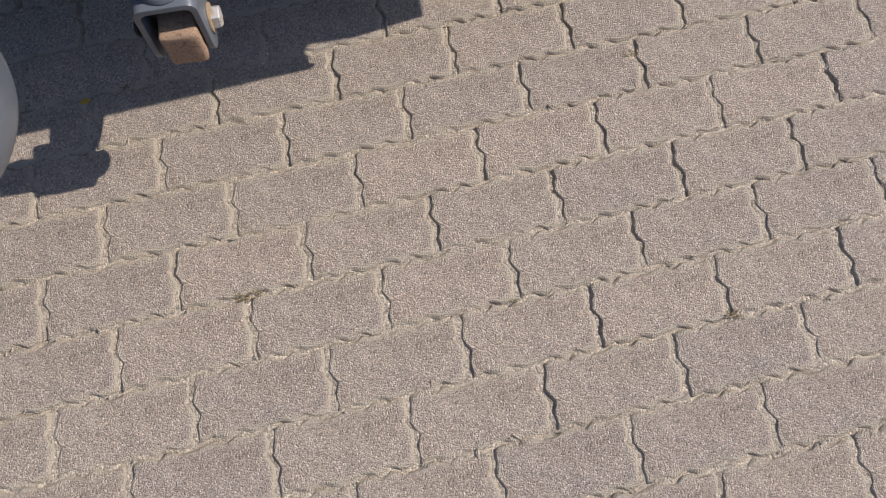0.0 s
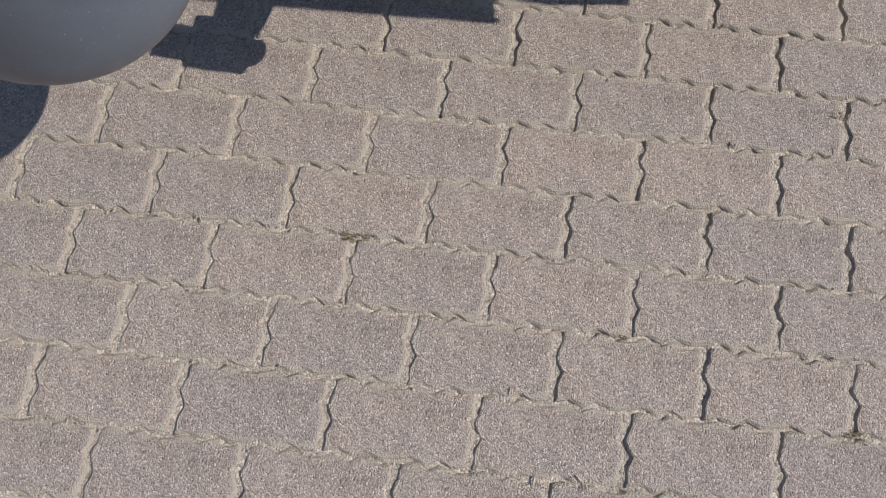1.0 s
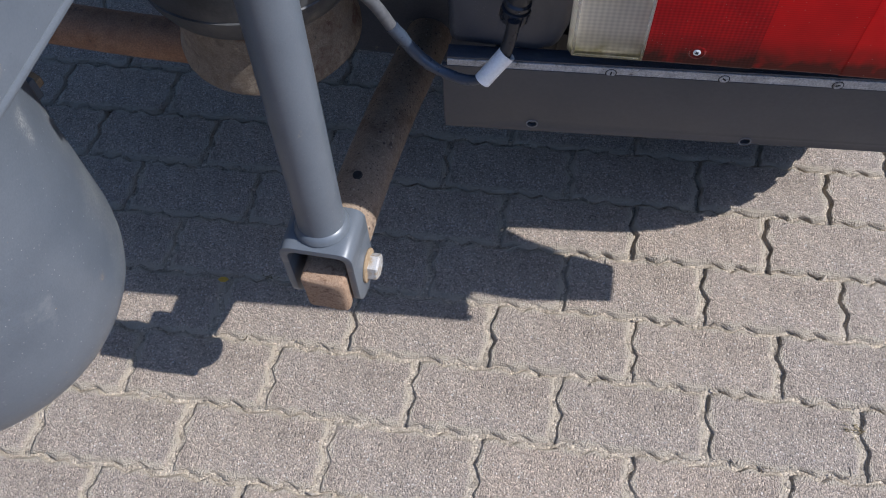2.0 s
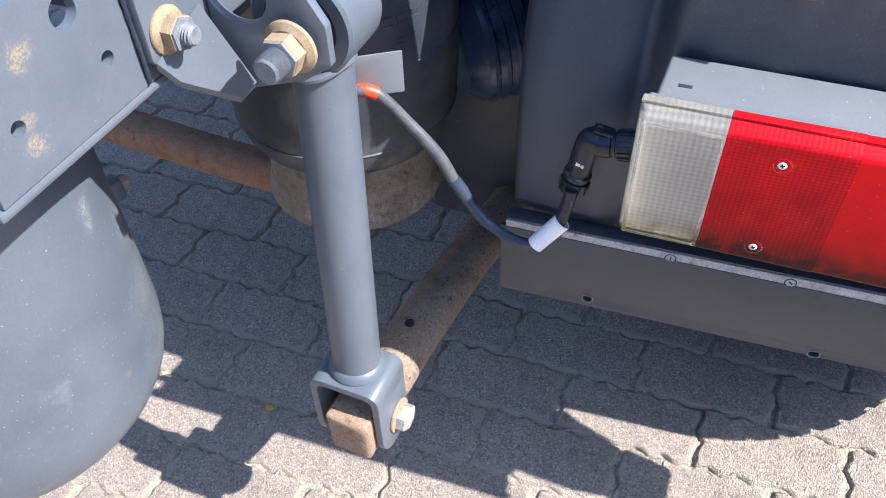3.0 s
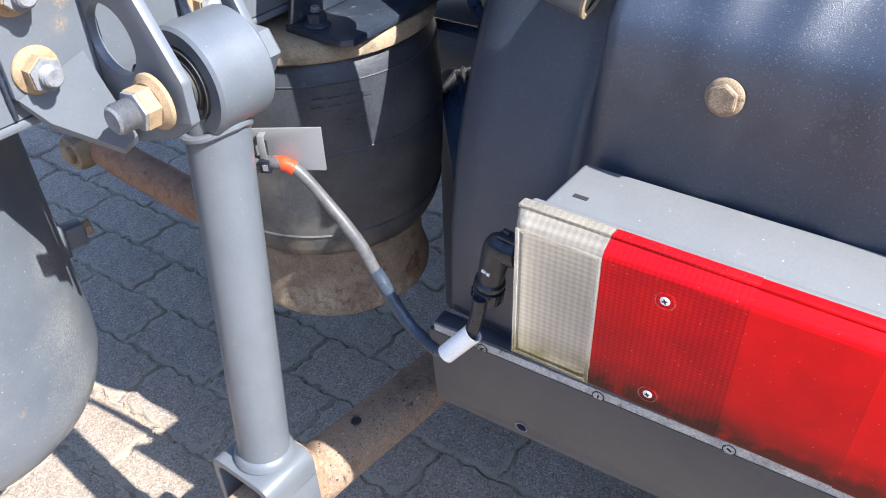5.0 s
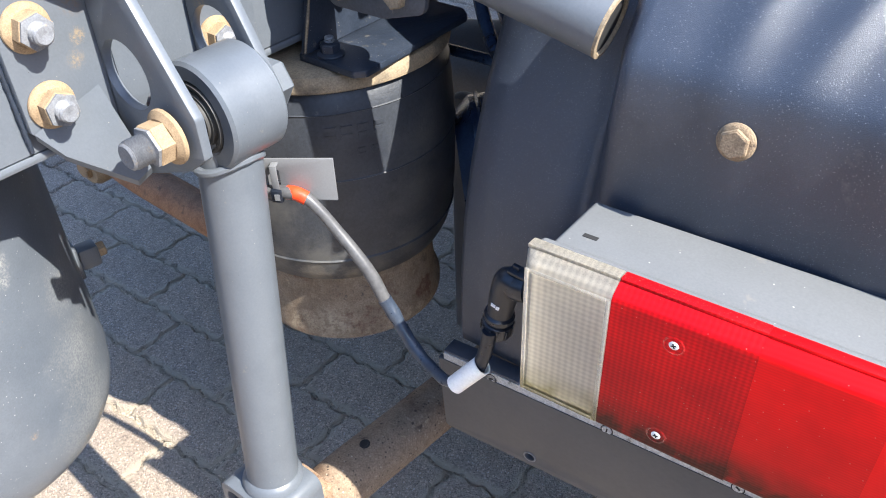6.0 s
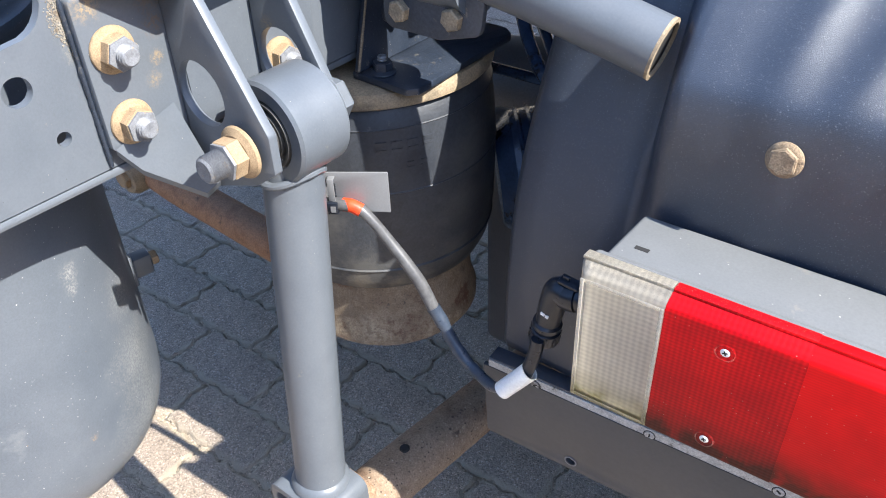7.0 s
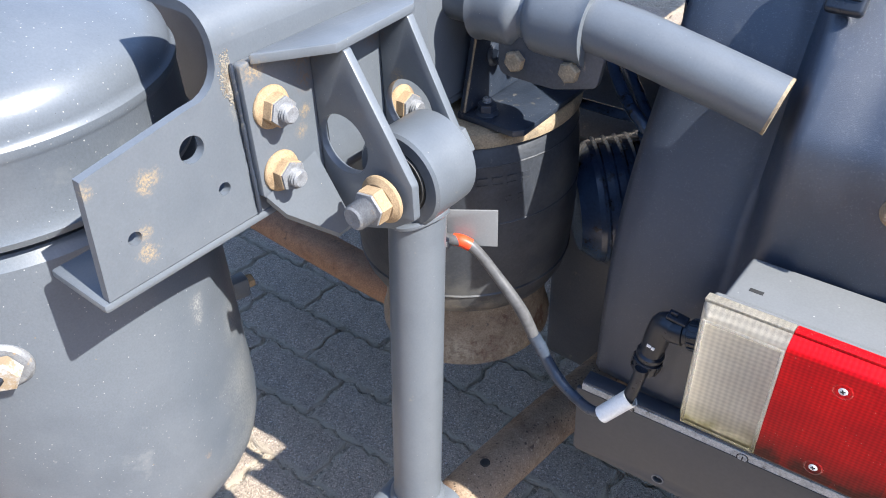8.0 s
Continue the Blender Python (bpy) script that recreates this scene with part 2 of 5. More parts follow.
def lens_material(name, base, trans, rough, u_period, z_period, strength, grime, prism, dust=(0.46, 0.25, 0.19), film=0.0):
    """A moulded plastic lens: ribs run across it at the given spacings."""
    m = bpy.data.materials.new(name)
    m.use_nodes = True
    n, l = m.node_tree.nodes, m.node_tree.links
    b = n["Principled BSDF"]
    tc = n.new("ShaderNodeTexCoord")
    sep = n.new("ShaderNodeSeparateXYZ")
    l.new(tc.outputs["Object"], sep.inputs[0])
    total = None
    for axis, period in (("X", u_period), ("Z", z_period)):
        if not period:
            continue
        a = n.new("ShaderNodeMath")
        a.operation = "MULTIPLY"
        a.inputs[1].default_value = 2 * math.pi / period
        l.new(sep.outputs[axis], a.inputs[0])
        s = n.new("ShaderNodeMath")
        s.operation = "SINE"
        l.new(a.outputs[0], s.inputs[0])
        if total:
            p = n.new("ShaderNodeMath")
            p.operation = "ADD"
            l.new(total, p.inputs[0])
            l.new(s.outputs[0], p.inputs[1])
            total = p.outputs[0]
        else:
            total = s.outputs[0]
    t = n.new("ShaderNodeTexNoise")
    t.inputs["Scale"].default_value, t.inputs["Detail"].default_value = 35, 6
    l.new(tc.outputs["Object"], t.inputs["Vector"])
    r = n.new("ShaderNodeValToRGB")
    r.color_ramp.elements[0].position, r.color_ramp.elements[0].color = 0.35, (*base[0], 1)
    r.color_ramp.elements[1].position, r.color_ramp.elements[1].color = 0.65, (*base[1], 1)
    l.new(t.outputs["Fac"], r.inputs[0])
    zz = n.new("ShaderNodeMapRange")
    zz.inputs["From Min"].default_value, zz.inputs["From Max"].default_value = 0.044, 0.004
    l.new(sep.outputs["Z"], zz.inputs["Value"])
    t2 = n.new("ShaderNodeTexNoise")
    t2.inputs["Scale"].default_value, t2.inputs["Detail"].default_value = 60, 8
    l.new(tc.outputs["Object"], t2.inputs["Vector"])
    gm0 = n.new("ShaderNodeMath")
    gm0.operation = "MULTIPLY"
    l.new(zz.outputs[0], gm0.inputs[0])
    l.new(t2.outputs["Fac"], gm0.inputs[1])
    gm = n.new("ShaderNodeMath")
    gm.operation, gm.use_clamp = "MULTIPLY", True
    l.new(gm0.outputs[0], gm.inputs[0])
    gm.inputs[1].default_value = 2.6
    gx = n.new("ShaderNodeMix")
    gx.data_type = "RGBA"
    l.new(gm.outputs[0], gx.inputs[0])
    l.new(r.outputs[0], gx.inputs[6])
    gx.inputs[7].default_value = (*grime, 1)
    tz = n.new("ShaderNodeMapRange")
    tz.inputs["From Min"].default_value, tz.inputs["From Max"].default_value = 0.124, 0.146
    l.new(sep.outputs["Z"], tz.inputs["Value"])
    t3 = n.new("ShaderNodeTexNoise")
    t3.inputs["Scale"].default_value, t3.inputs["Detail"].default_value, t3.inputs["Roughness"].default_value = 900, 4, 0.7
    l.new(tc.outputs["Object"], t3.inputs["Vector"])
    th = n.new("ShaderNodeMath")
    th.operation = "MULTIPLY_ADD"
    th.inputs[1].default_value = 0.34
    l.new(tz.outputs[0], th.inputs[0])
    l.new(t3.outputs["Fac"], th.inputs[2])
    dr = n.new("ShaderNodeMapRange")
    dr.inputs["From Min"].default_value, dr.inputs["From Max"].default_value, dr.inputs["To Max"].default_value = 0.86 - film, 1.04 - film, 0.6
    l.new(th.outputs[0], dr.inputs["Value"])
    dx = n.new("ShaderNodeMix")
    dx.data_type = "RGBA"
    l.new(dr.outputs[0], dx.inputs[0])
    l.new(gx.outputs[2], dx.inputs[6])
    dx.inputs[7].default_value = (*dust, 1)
    cell = n.new("ShaderNodeMapRange")   # the light and dark of the moulded prisms, multiplied into the colour
    cell.inputs["From Min"].default_value, cell.inputs["From Max"].default_value = -1.6, 1.6
    cell.inputs["To Min"].default_value, cell.inputs["To Max"].default_value = 1.0 - prism, 1.0
    l.new(total, cell.inputs["Value"])
    pm_ = n.new("ShaderNodeMix")
    pm_.data_type, pm_.blend_type = "RGBA", "MULTIPLY"
    pm_.inputs[0].default_value = 1.0
    l.new(dx.outputs[2], pm_.inputs[6])
    l.new(cell.outputs[0], pm_.inputs[7])
    sp = n.new("ShaderNodeTexVoronoi")
    sp.inputs["Scale"].default_value = 140
    l.new(tc.outputs["Object"], sp.inputs["Vector"])
    sr = n.new("ShaderNodeMapRange")
    sr.inputs["From Min"].default_value, sr.inputs["From Max"].default_value = 0.075, 0.04
    sr.inputs["To Max"].default_value = 0.7
    l.new(sp.outputs["Distance"], sr.inputs["Value"])
    sg = n.new("ShaderNodeMath")
    sg.operation, sg.use_clamp = "MULTIPLY", True
    l.new(sr.outputs[0], sg.inputs[0])
    l.new(t.outputs["Fac"], sg.inputs[1])
    sx = n.new("ShaderNodeMix")
    sx.data_type = "RGBA"
    l.new(sg.outputs[0], sx.inputs[0])
    l.new(pm_.outputs[2], sx.inputs[6])
    sx.inputs[7].default_value = (0.55, 0.45, 0.38, 1)
    l.new(sx.outputs[2], b.inputs["Base Color"])
    b.inputs["Roughness"].default_value = rough
    b.inputs["Transmission Weight"].default_value = trans
    b.inputs["IOR"].default_value = 1.45
    b.inputs["Specular IOR Level"].default_value = 0.16
    bp = n.new("ShaderNodeBump")
    bp.inputs["Strength"].default_value, bp.inputs["Distance"].default_value = strength, 0.001
    l.new(total, bp.inputs["Height"])
    l.new(bp.outputs[0], b.inputs["Normal"])
    return m


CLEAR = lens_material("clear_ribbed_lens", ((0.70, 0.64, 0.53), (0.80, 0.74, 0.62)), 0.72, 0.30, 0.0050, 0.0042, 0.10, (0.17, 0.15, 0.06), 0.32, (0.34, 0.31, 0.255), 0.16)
RED = lens_material("red_ribbed_lens", ((0.52, 0.003, 0.008), (0.70, 0.004, 0.008)), 0.10, 0.38, 0.0040, 0.0030, 0.06, (0.07, 0.008, 0.006), 0.34)
RED3 = lens_material("red_bright_lens", ((0.84, 0.004, 0.006), (0.92, 0.005, 0.007)), 0.10, 0.34, 0.0, 0.0022, 0.04, (0.12, 0.010, 0.006), 0.06)
RED2 = lens_material("red_plain_lens", ((0.70, 0.003, 0.006), (0.82, 0.004, 0.007)), 0.10, 0.36, 0.0, 0.0022, 0.05, (0.10, 0.010, 0.006), 0.15)
CLEARRIM = lens_material("clear_smooth_lens", ((0.60, 0.57, 0.51), (0.68, 0.65, 0.59)), 0.70, 0.25, 0.0, 0.0022, 0.02, (0.30, 0.275, 0.19), 0.04)
REFLECTOR = material("lamp_reflector", [(0.74, 0.71, 0.64), (0.80, 0.77, 0.70)], 30, 0.4, 0.0, fine=300, grain=0.05, bump=0.0)

# ---- builders ----
TRUCK = pose(0, 0, 0, 0, 0, -6.0)   # the truck's own axes: u to its side, v forward
SETTLE = Matrix.Translation((0.013, -0.0081, -0.0589)) @ Matrix.Rotation(radians(3.0), 4, "Z") @ Matrix.Scale(1.05, 4)   # sets the drawn truck down on the paving, at its true size
STAND = Matrix.Rotation(radians(-3.0), 4, "Z")
SHIFTS = {}


def settled(offset):
    """An offset on the drawn truck, as it lies on the standing one."""
    return tuple(SETTLE.to_3x3() @ Vector(offset))


def at(u, v, z):
    return TRUCK @ Vector((u, v, z))


def link(name, bm, mat, smooth=True, angle=35):
    me = bpy.data.meshes.new(name)
    if smooth:
        for f in bm.faces:
            f.smooth = True
        for e in bm.edges:
            if len(e.link_faces) == 2 and e.calc_face_angle(0) > radians(angle):
                e.smooth = False
    bm.to_mesh(me)
    bm.free()
    me.materials.append(mat)
    return new(name, me)


def thing(name, base, label, category, group="", kind="", shift=(0, 0, 0)):
    """An Empty that parents its parts; shift moves the whole thing along the standing truck's axes."""
    ob = new(name)
    ob.empty_display_size = 0.05
    SHIFTS[ob.name] = Matrix.Translation(STAND @ Vector(shift)) @ SETTLE
    ob.matrix_basis = Matrix.Translation(SHIFTS[ob.name] @ Vector(base))
    bpy.context.view_layer.update()
    return tagged(ob, label, category, group, kind)


def part(name, bm, mat, parent, label="", smooth=True, angle=35, kind=""):
    """One mesh, given in the drawn truck's places, under a thing or a part."""
    top = parent
    while top.parent:
        top = top.parent
    bmesh.ops.transform(bm, matrix=SHIFTS[top.name], verts=bm.verts)
    bmesh.ops.recalc_face_normals(bm, faces=bm.faces)
    o = parent.matrix_world.translation
    bmesh.ops.translate(bm, verts=bm.verts, vec=-o)
    ob = link(name, bm, mat, smooth, angle)
    ob.parent = parent
    bpy.context.view_layer.update()
    return tagged(ob, label, kind=kind)


def alone(name, bm, mat, base, label, category, group="", kind="", smooth=True, angle=35):
    bmesh.ops.recalc_face_normals(bm, faces=bm.faces)
    bmesh.ops.translate(bm, verts=bm.verts, vec=-Vector(base))
    ob = link(name, bm, mat, smooth, angle)
    ob.location = base
    bpy.context.view_layer.update()
    return tagged(ob, label, category, group, kind)


def axes(origin, zdir, xdir=None):
    z = Vector(zdir).normalized()
    x = Vector(xdir) if xdir else (Vector((1, 0, 0)) if abs(z.x) < 0.9 else Vector((0, 1, 0)))
    y = z.cross(x).normalized()
    x = y.cross(z)
    return Matrix.Translation(origin) @ Matrix((x, y, z)).transposed().to_4x4()


def lathe(bm, profile, m, n=40):
    """Turns (radius, height) points round the z axis of m."""
    rings = []
    for r, z in profile:
        if r < 1e-5:
            rings.append([bm.verts.new(m @ Vector((0, 0, z)))])
        else:
            rings.append([bm.verts.new(m @ Vector((r * math.cos(2 * math.pi * i / n), r * math.sin(2 * math.pi * i / n), z))) for i in range(n)])
    for a, b in zip(rings, rings[1:]):
        for i in range(n):
            j = (i + 1) % n
            if len(a) == 1 and len(b) > 1:
                bm.faces.new((a[0], b[i], b[j]))
            elif len(b) == 1 and len(a) > 1:
                bm.faces.new((a[i], a[j], b[0]))
            elif len(a) > 1:
                bm.faces.new((a[i], a[j], b[j], b[i]))
    return bm


def smooth_path(pts, steps=8):
    """A Catmull-Rom curve through the points."""
    p = [Vector(q) for q in pts]
    p = [2 * p[0] - p[1], *p, 2 * p[-1] - p[-2]]
    out = []
    for a, b, c, d in zip(p, p[1:], p[2:], p[3:]):
        for k in range(steps):
            t = k / steps
            out.append(0.5 * (2 * b + (c - a) * t + (2 * a - 5 * b + 4 * c - d) * t * t + (3 * b - a - 3 * c + d) * t ** 3))
    return out + [p[-2]]


def sweep(bm, path, radius, n=20, squash=None, cap=True):
    """A round bar along a path; radius may be a function of 0..1."""
    path = [Vector(p) for p in path]
    t0 = (path[1] - path[0]).normalized()
    x = t0.orthogonal().normalized()
    rings = []
    for i, p in enumerate(path):
        t = (path[min(i + 1, len(path) - 1)] - path[max(i - 1, 0)]).normalized()
        x = (x - t * x.dot(t)).normalized()
        y = t.cross(x)
        r = radius(i / (len(path) - 1)) if callable(radius) else radius
        rings.append([bm.verts.new(p + r * (math.cos(2 * math.pi * k / n) * x + math.sin(2 * math.pi * k / n) * y)) for k in range(n)])
    for a, b in zip(rings, rings[1:]):
        for i in range(n):
            bm.faces.new((a[i], a[(i + 1) % n], b[(i + 1) % n], b[i]))
    if cap:
        bm.faces.new(rings[0][::-1])
        bm.faces.new(rings[-1])
    return bm


def plate(outline, holes, thick, m, bevel=0.0012):
    """A flat plate with round holes (x, y, r), its outer face at z = 0 of m, its body below; the edges are broken."""
    cu = bpy.data.curves.new("c", "CURVE")
    cu.dimensions, cu.fill_mode, cu.extrude, cu.bevel_depth, cu.bevel_resolution = "2D", "BOTH", thick / 2 - bevel, bevel, 1
    cu.offset = -bevel
    loops = [outline] + [[(x + r * math.cos(2 * math.pi * i / 28), y + r * math.sin(2 * math.pi * i / 28)) for i in range(28)] for x, y, r in holes]
    for pts in loops:
        s = cu.splines.new("POLY")
        s.points.add(len(pts) - 1)
        for q, (x, y) in zip(s.points, pts):
            q.co = (x, y, 0, 1)
        s.use_cyclic_u = True
    ob = bpy.data.objects.new("c", cu)
    bm = bmesh.new()
    bm.from_mesh(ob.to_mesh())
    ob.to_mesh_clear()
    bpy.data.objects.remove(ob)
    bpy.data.curves.remove(cu)
    bmesh.ops.transform(bm, matrix=m @ Matrix.Translation((0, 0, -thick / 2)), verts=bm.verts)
    bmesh.ops.remove_doubles(bm, verts=bm.verts, dist=1e-6)
    return bm


def rounded(pts, radii, n=6):
    """A polygon with rounded corners."""
    out = []
    k = len(pts)
    for i, p in enumerate(pts):
        r = radii[i] if isinstance(radii, (list, tuple)) else radii
        p, a, b = Vector(p), Vector(pts[i - 1]), Vector(pts[(i + 1) % k])
        if not r:
            out.append(tuple(p))
            continue
        da, db = (a - p).normalized(), (b - p).normalized()
        half = da.angle(db) / 2
        d = min(r / math.tan(half), (a - p).length * 0.49, (b - p).length * 0.49)
        for j in range(n + 1):
            t = j / n
            out.append(tuple((p + da * d) * (1 - t) ** 2 + 2 * p * t * (1 - t) + (p + db * d) * t * t))
    return out


def box(bm, lo, hi, m=Matrix(), bevel=0.0, seg=2, pick=None):
    """A box with rounded edges; pick chooses the edges by their middle."""
    r = bmesh.ops.create_cube(bm, size=1.0)
    lo, hi = Vector(lo), Vector(hi)
    vs = r["verts"]
    for v in vs:
        v.co = Vector([(lo[i] + hi[i]) / 2 + v.co[i] * (hi[i] - lo[i]) for i in range(3)])
    if bevel:
        es = list({e for v in vs for e in v.link_edges})
        if pick:
            es = [e for e in es if pick((e.verts[0].co + e.verts[1].co) / 2)]
        r = bmesh.ops.bevel(bm, geom=es, offset=bevel, segments=seg, profile=0.5, affect="EDGES")
        vs = list({v for f in r["faces"] for v in f.verts} | {v for v in vs if v.is_valid})
    done = set(vs)
    stack = list(vs)
    while stack:
        v = stack.pop()
        for e in v.link_edges:
            w = e.other_vert(v)
            if w not in done:
                done.add(w)
                stack.append(w)
    bmesh.ops.transform(bm, matrix=m, verts=list(done))
    return bm


def hexagon(bm, m, r, h, turn=0.0):
    """A hexagonal nut or bolt head with a chamfered crown."""
    def ring(rad, z, lift):
        return [bm.verts.new(m @ Vector((rad * math.cos(math.pi / 3 * i + turn), rad * math.sin(math.pi / 3 * i + turn), z))) for i in range(6)]
    a, b, c = ring(r, 0, 0), ring(r, h * 0.84, 0), ring(r * 0.86, h, 0)
    for p, q in ((a, b), (b, c)):
        for i in range(6):
            bm.faces.new((p[i], p[(i + 1) % 6], q[(i + 1) % 6], q[i]))
    bm.faces.new(c)
    bm.faces.new(a[::-1])
    return bm


def flange_nut(parent, origin, axis, r, mat, stud=0.0, stud_r=0.0, turn=0.3, name="nut"):
    """A flanged nut, and the threaded stud end that sticks out of it."""
    m = axes(origin, axis)
    bm = bmesh.new()
    lathe(bm, [(0, 0), (r * 1.36, 0), (r * 1.38, r * 0.10), (r * 1.34, r * 0.20), (r * 1.02, r * 0.40), (0, r * 0.45)], m, 32)
    hexagon(bm, m @ Matrix.Translation((0, 0, r * 0.25)), r * 1.04, r * 0.98, turn)
    nut = part(name, bm, mat, parent, "", angle=28)
    bm = bmesh.new()
    hexagon(bm, m @ Matrix.Translation((0, 0, r * 1.08)), r * 0.99, r * 0.22, turn)
    part("crown", bm, STUDGREY if mat is DIRTBOLT else mat, nut, "grey painted nut crown" if mat is DIRTBOLT else "", angle=28)
    if stud:
        bm = bmesh.new()
        z0, pts, k = r * 1.15, [], int(stud / 0.0021)
        pts.append((0, z0))
        for i in range(k):
            pts += [(stud_r, z0 + stud * i / k), (stud_r * 0.74, z0 + stud * (i + 0.5) / k)]
        pts += [(stud_r * 0.92, z0 + stud), (stud_r * 0.75, z0 + stud + 0.0015), (stud_r * 0.3, z0 + stud + 0.0015), (0, z0 + stud + 0.0005)]
        lathe(bm, pts, m, 24)
        part("stud", bm, DARKPAINT if mat is DARKPAINT else STUDGREY, nut, "grey threaded stud end", angle=30)
    return nut


# ---- ground ----
PITCH_X, PITCH_Y, JOINT = 0.225, 0.1125, 0.0052
bm = bmesh.new()
NX = 460
for j in range(NX + 1):
    for i in range(NX + 1):
        x, y = -1.9 + 3.6 * i / NX, -1.0 + 3.2 * j / NX
        z = -0.0042 - 0.0026 * min(1.0, max(0.0, (y - 0.35) / 0.3)) + 0.0022 * noise.noise((x * 15, y * 15, 0)) + 0.0034 * noise.noise((x * 75, y * 75, 3))
        z -= 0.005 * max(0.0, noise.noise((x * 48, y * 70, 9)) - 0.12)
        seam = max(0.0, 1 - abs((y / PITCH_Y) % 1.0 - 0.5) / 0.11)   # the long joints lie deeper, swept out in places
        z -= 0.0042 * seam * max(0.0, 0.55 + 1.3 * noise.noise((x * 26, y * 26, 4)))
        z = min(z, -0.0008)
        bm.verts.new((x, y, z))
bm.verts.ensure_lookup_table()
for j in range(NX):
    for i in range(NX):
        a = j * (NX + 1) + i
        bm.faces.new((bm.verts[a], bm.verts[a + 1], bm.verts[a + NX + 2], bm.verts[a + NX + 1]))
sides = [[bm.verts[i] for i in range(NX + 1)], [bm.verts[(NX + 1) * j + NX] for j in range(NX + 1)], [bm.verts[(NX + 1) * NX + i] for i in range(NX, -1, -1)], [bm.verts[(NX + 1) * j] for j in range(NX, -1, -1)]]
far = [bm.verts.new((x, y, -0.006)) for x, y in ((-300, -300), (300, -300), (300, 300), (-300, 300))]
for k in range(4):
    bm.faces.new([far[k], far[(k + 1) % 4], *sides[k][::-1]])
ground = alone("ground", bm, SAND, (0, 0, 0), "sand bed swept into the joints of the paved yard", "ground", kind="structure", angle=80)

# unseen walls, added all round; they cut off the low sky light
YARD = material("weathered_yard_wall", [(0.085, 0.09, 0.095), (0.12, 0.125, 0.125), (0.10, 0.105, 0.11)], 1.5, 0.9, fine=30, grain=0.2, bump=0.2, depth=0.01, spec=0.2)
for name, lo, hi in (("wall_north", (-10, 12, -0.05), (10, 12.3, 4.2)), ("wall_south", (-10, -9.3, -0.05), (10, -9, 4.2)), ("wall_east", (10, -9.3, -0.05), (10.3, 12.3, 4.2)), ("wall_west", (-10.3, -9.3, -0.05), (-10, 12.3, 4.2))):
    bm = bmesh.new()
    box(bm, lo, hi, Matrix(), 0.02)
    alone(name, bm, YARD, ((lo[0] + hi[0]) / 2, (lo[1] + hi[1]) / 2, 0), "unseen plain dark grey wall, added to close the truck yard", "wall", kind="structure")

# ---- air tank standing upright between the rails ----
TANK = Vector((-0.325, 0.241, 0.0))
CHALK = (0.30, 0.30, 0.285)
def on_tank(angle, z):
    """A place on the tank's shell, from the tank's base."""
    return settled((0.162 * math.cos(radians(angle)), 0.162 * math.sin(radians(angle)), z - 0.385))


WORN = (0.235, 0.238, 0.23)
TANKPAINT = material("tank_paint_with_wear", [(0.084, 0.097, 0.115), (0.106, 0.120, 0.139), (0.094, 0.108, 0.126)], 7, 0.36, fine=500, grain=0.12, bump=0.12, depth=0.0008, flecks=[((0.40, 0.40, 0.385), 150, 0.10), ((0.50, 0.50, 0.48), 62, 0.05), ((0.50, 0.50, 0.48), 34, 0.010), ((0.05, 0.055, 0.062), 95, 0.05), ((0.20, 0.15, 0.09), 48, 0.045)], spots=[((0.19, 0.20, 0.205), 70, 0.64), ((0.085, 0.095, 0.11), 16, 0.66), ((0.155, 0.165, 0.175), 5, 0.60)], speckle=420.0,
                     stains=[(CHALK, on_tank(14, 0.690), 0.010, 0.5), (CHALK, on_tank(13, 0.674), 0.008, 0.5), ((0.36, 0.23, 0.11), on_tank(0, 0.511), 0.0045, 0.4),
                             (WORN, on_tank(26, 0.475), 0.040, 0.9), (WORN, on_tank(30, 0.545), 0.036, 0.9), (WORN, on_tank(22, 0.43), 0.036, 0.9), (WORN, on_tank(34, 0.62), 0.024, 0.9), ((0.27, 0.21, 0.13), on_tank(20, 0.440), 0.010, 0.6), ((0.27, 0.21, 0.13), on_tank(31, 0.446), 0.012, 0.6), ((0.25, 0.20, 0.13), on_tank(8, 0.432), 0.008, 0.6)])
tank = thing("air_tank", TANK + Vector((0, 0, 0.385)), "upright grey painted air tank with a welded seam, scratched", "air tank", shift=(0.0155, 0.0035, 0.01))
R = 0.165
m = Matrix.Translation(TANK)
part("body", lathe(bmesh.new(), [(0, 0.394), (0.08, 0.399), (0.112, 0.406), (0.130, 0.4125), (0.1395, 0.4185), (0.1425, 0.4225), (0.1445, 0.4235), (0.150, 0.432), (0.157, 0.446), (R - 0.003, 0.464), (R, 0.490), (R, 0.60), (R, 0.79), (R - 0.001, 0.810), (R - 0.010, 0.820), (0, 0.822)], m, 96), TANKPAINT, tank)
tabm_ = Matrix.Translation(TANK + Vector((0, 0, 0.575))) @ Matrix.Rotation(radians(71), 4, "Z")
bm = bmesh.new()
box(bm, (R - 0.004, -0.014, -0.020), (R + 0.004, 0.014, 0.020), tabm_, 0.0015)
box(bm, (R + 0.004, -0.010, -0.014), (R + 0.026, 0.010, 0.012), tabm_, 0.003)
tab_part = part("rear_bracket", bm, PAINT, tank, "small grey bracket on the tank's far side")
bm = bmesh.new()
hexagon(bm, tabm_ @ Matrix.Translation((R + 0.026, 0, 0)) @ Matrix.Rotation(radians(90), 4, "Y"), 0.009, 0.008)
part("bolt_head", bm, DIRTBOLT, tab_part)
dome = [(R - 0.039 + 0.038 * math.sin(radians(f)), 0.912 + 0.038 * math.cos(radians(f))) for f in range(90, 29, -5)]   # knuckle, then a flat crown
crown = dome[-1][0] / math.sin(radians(30))
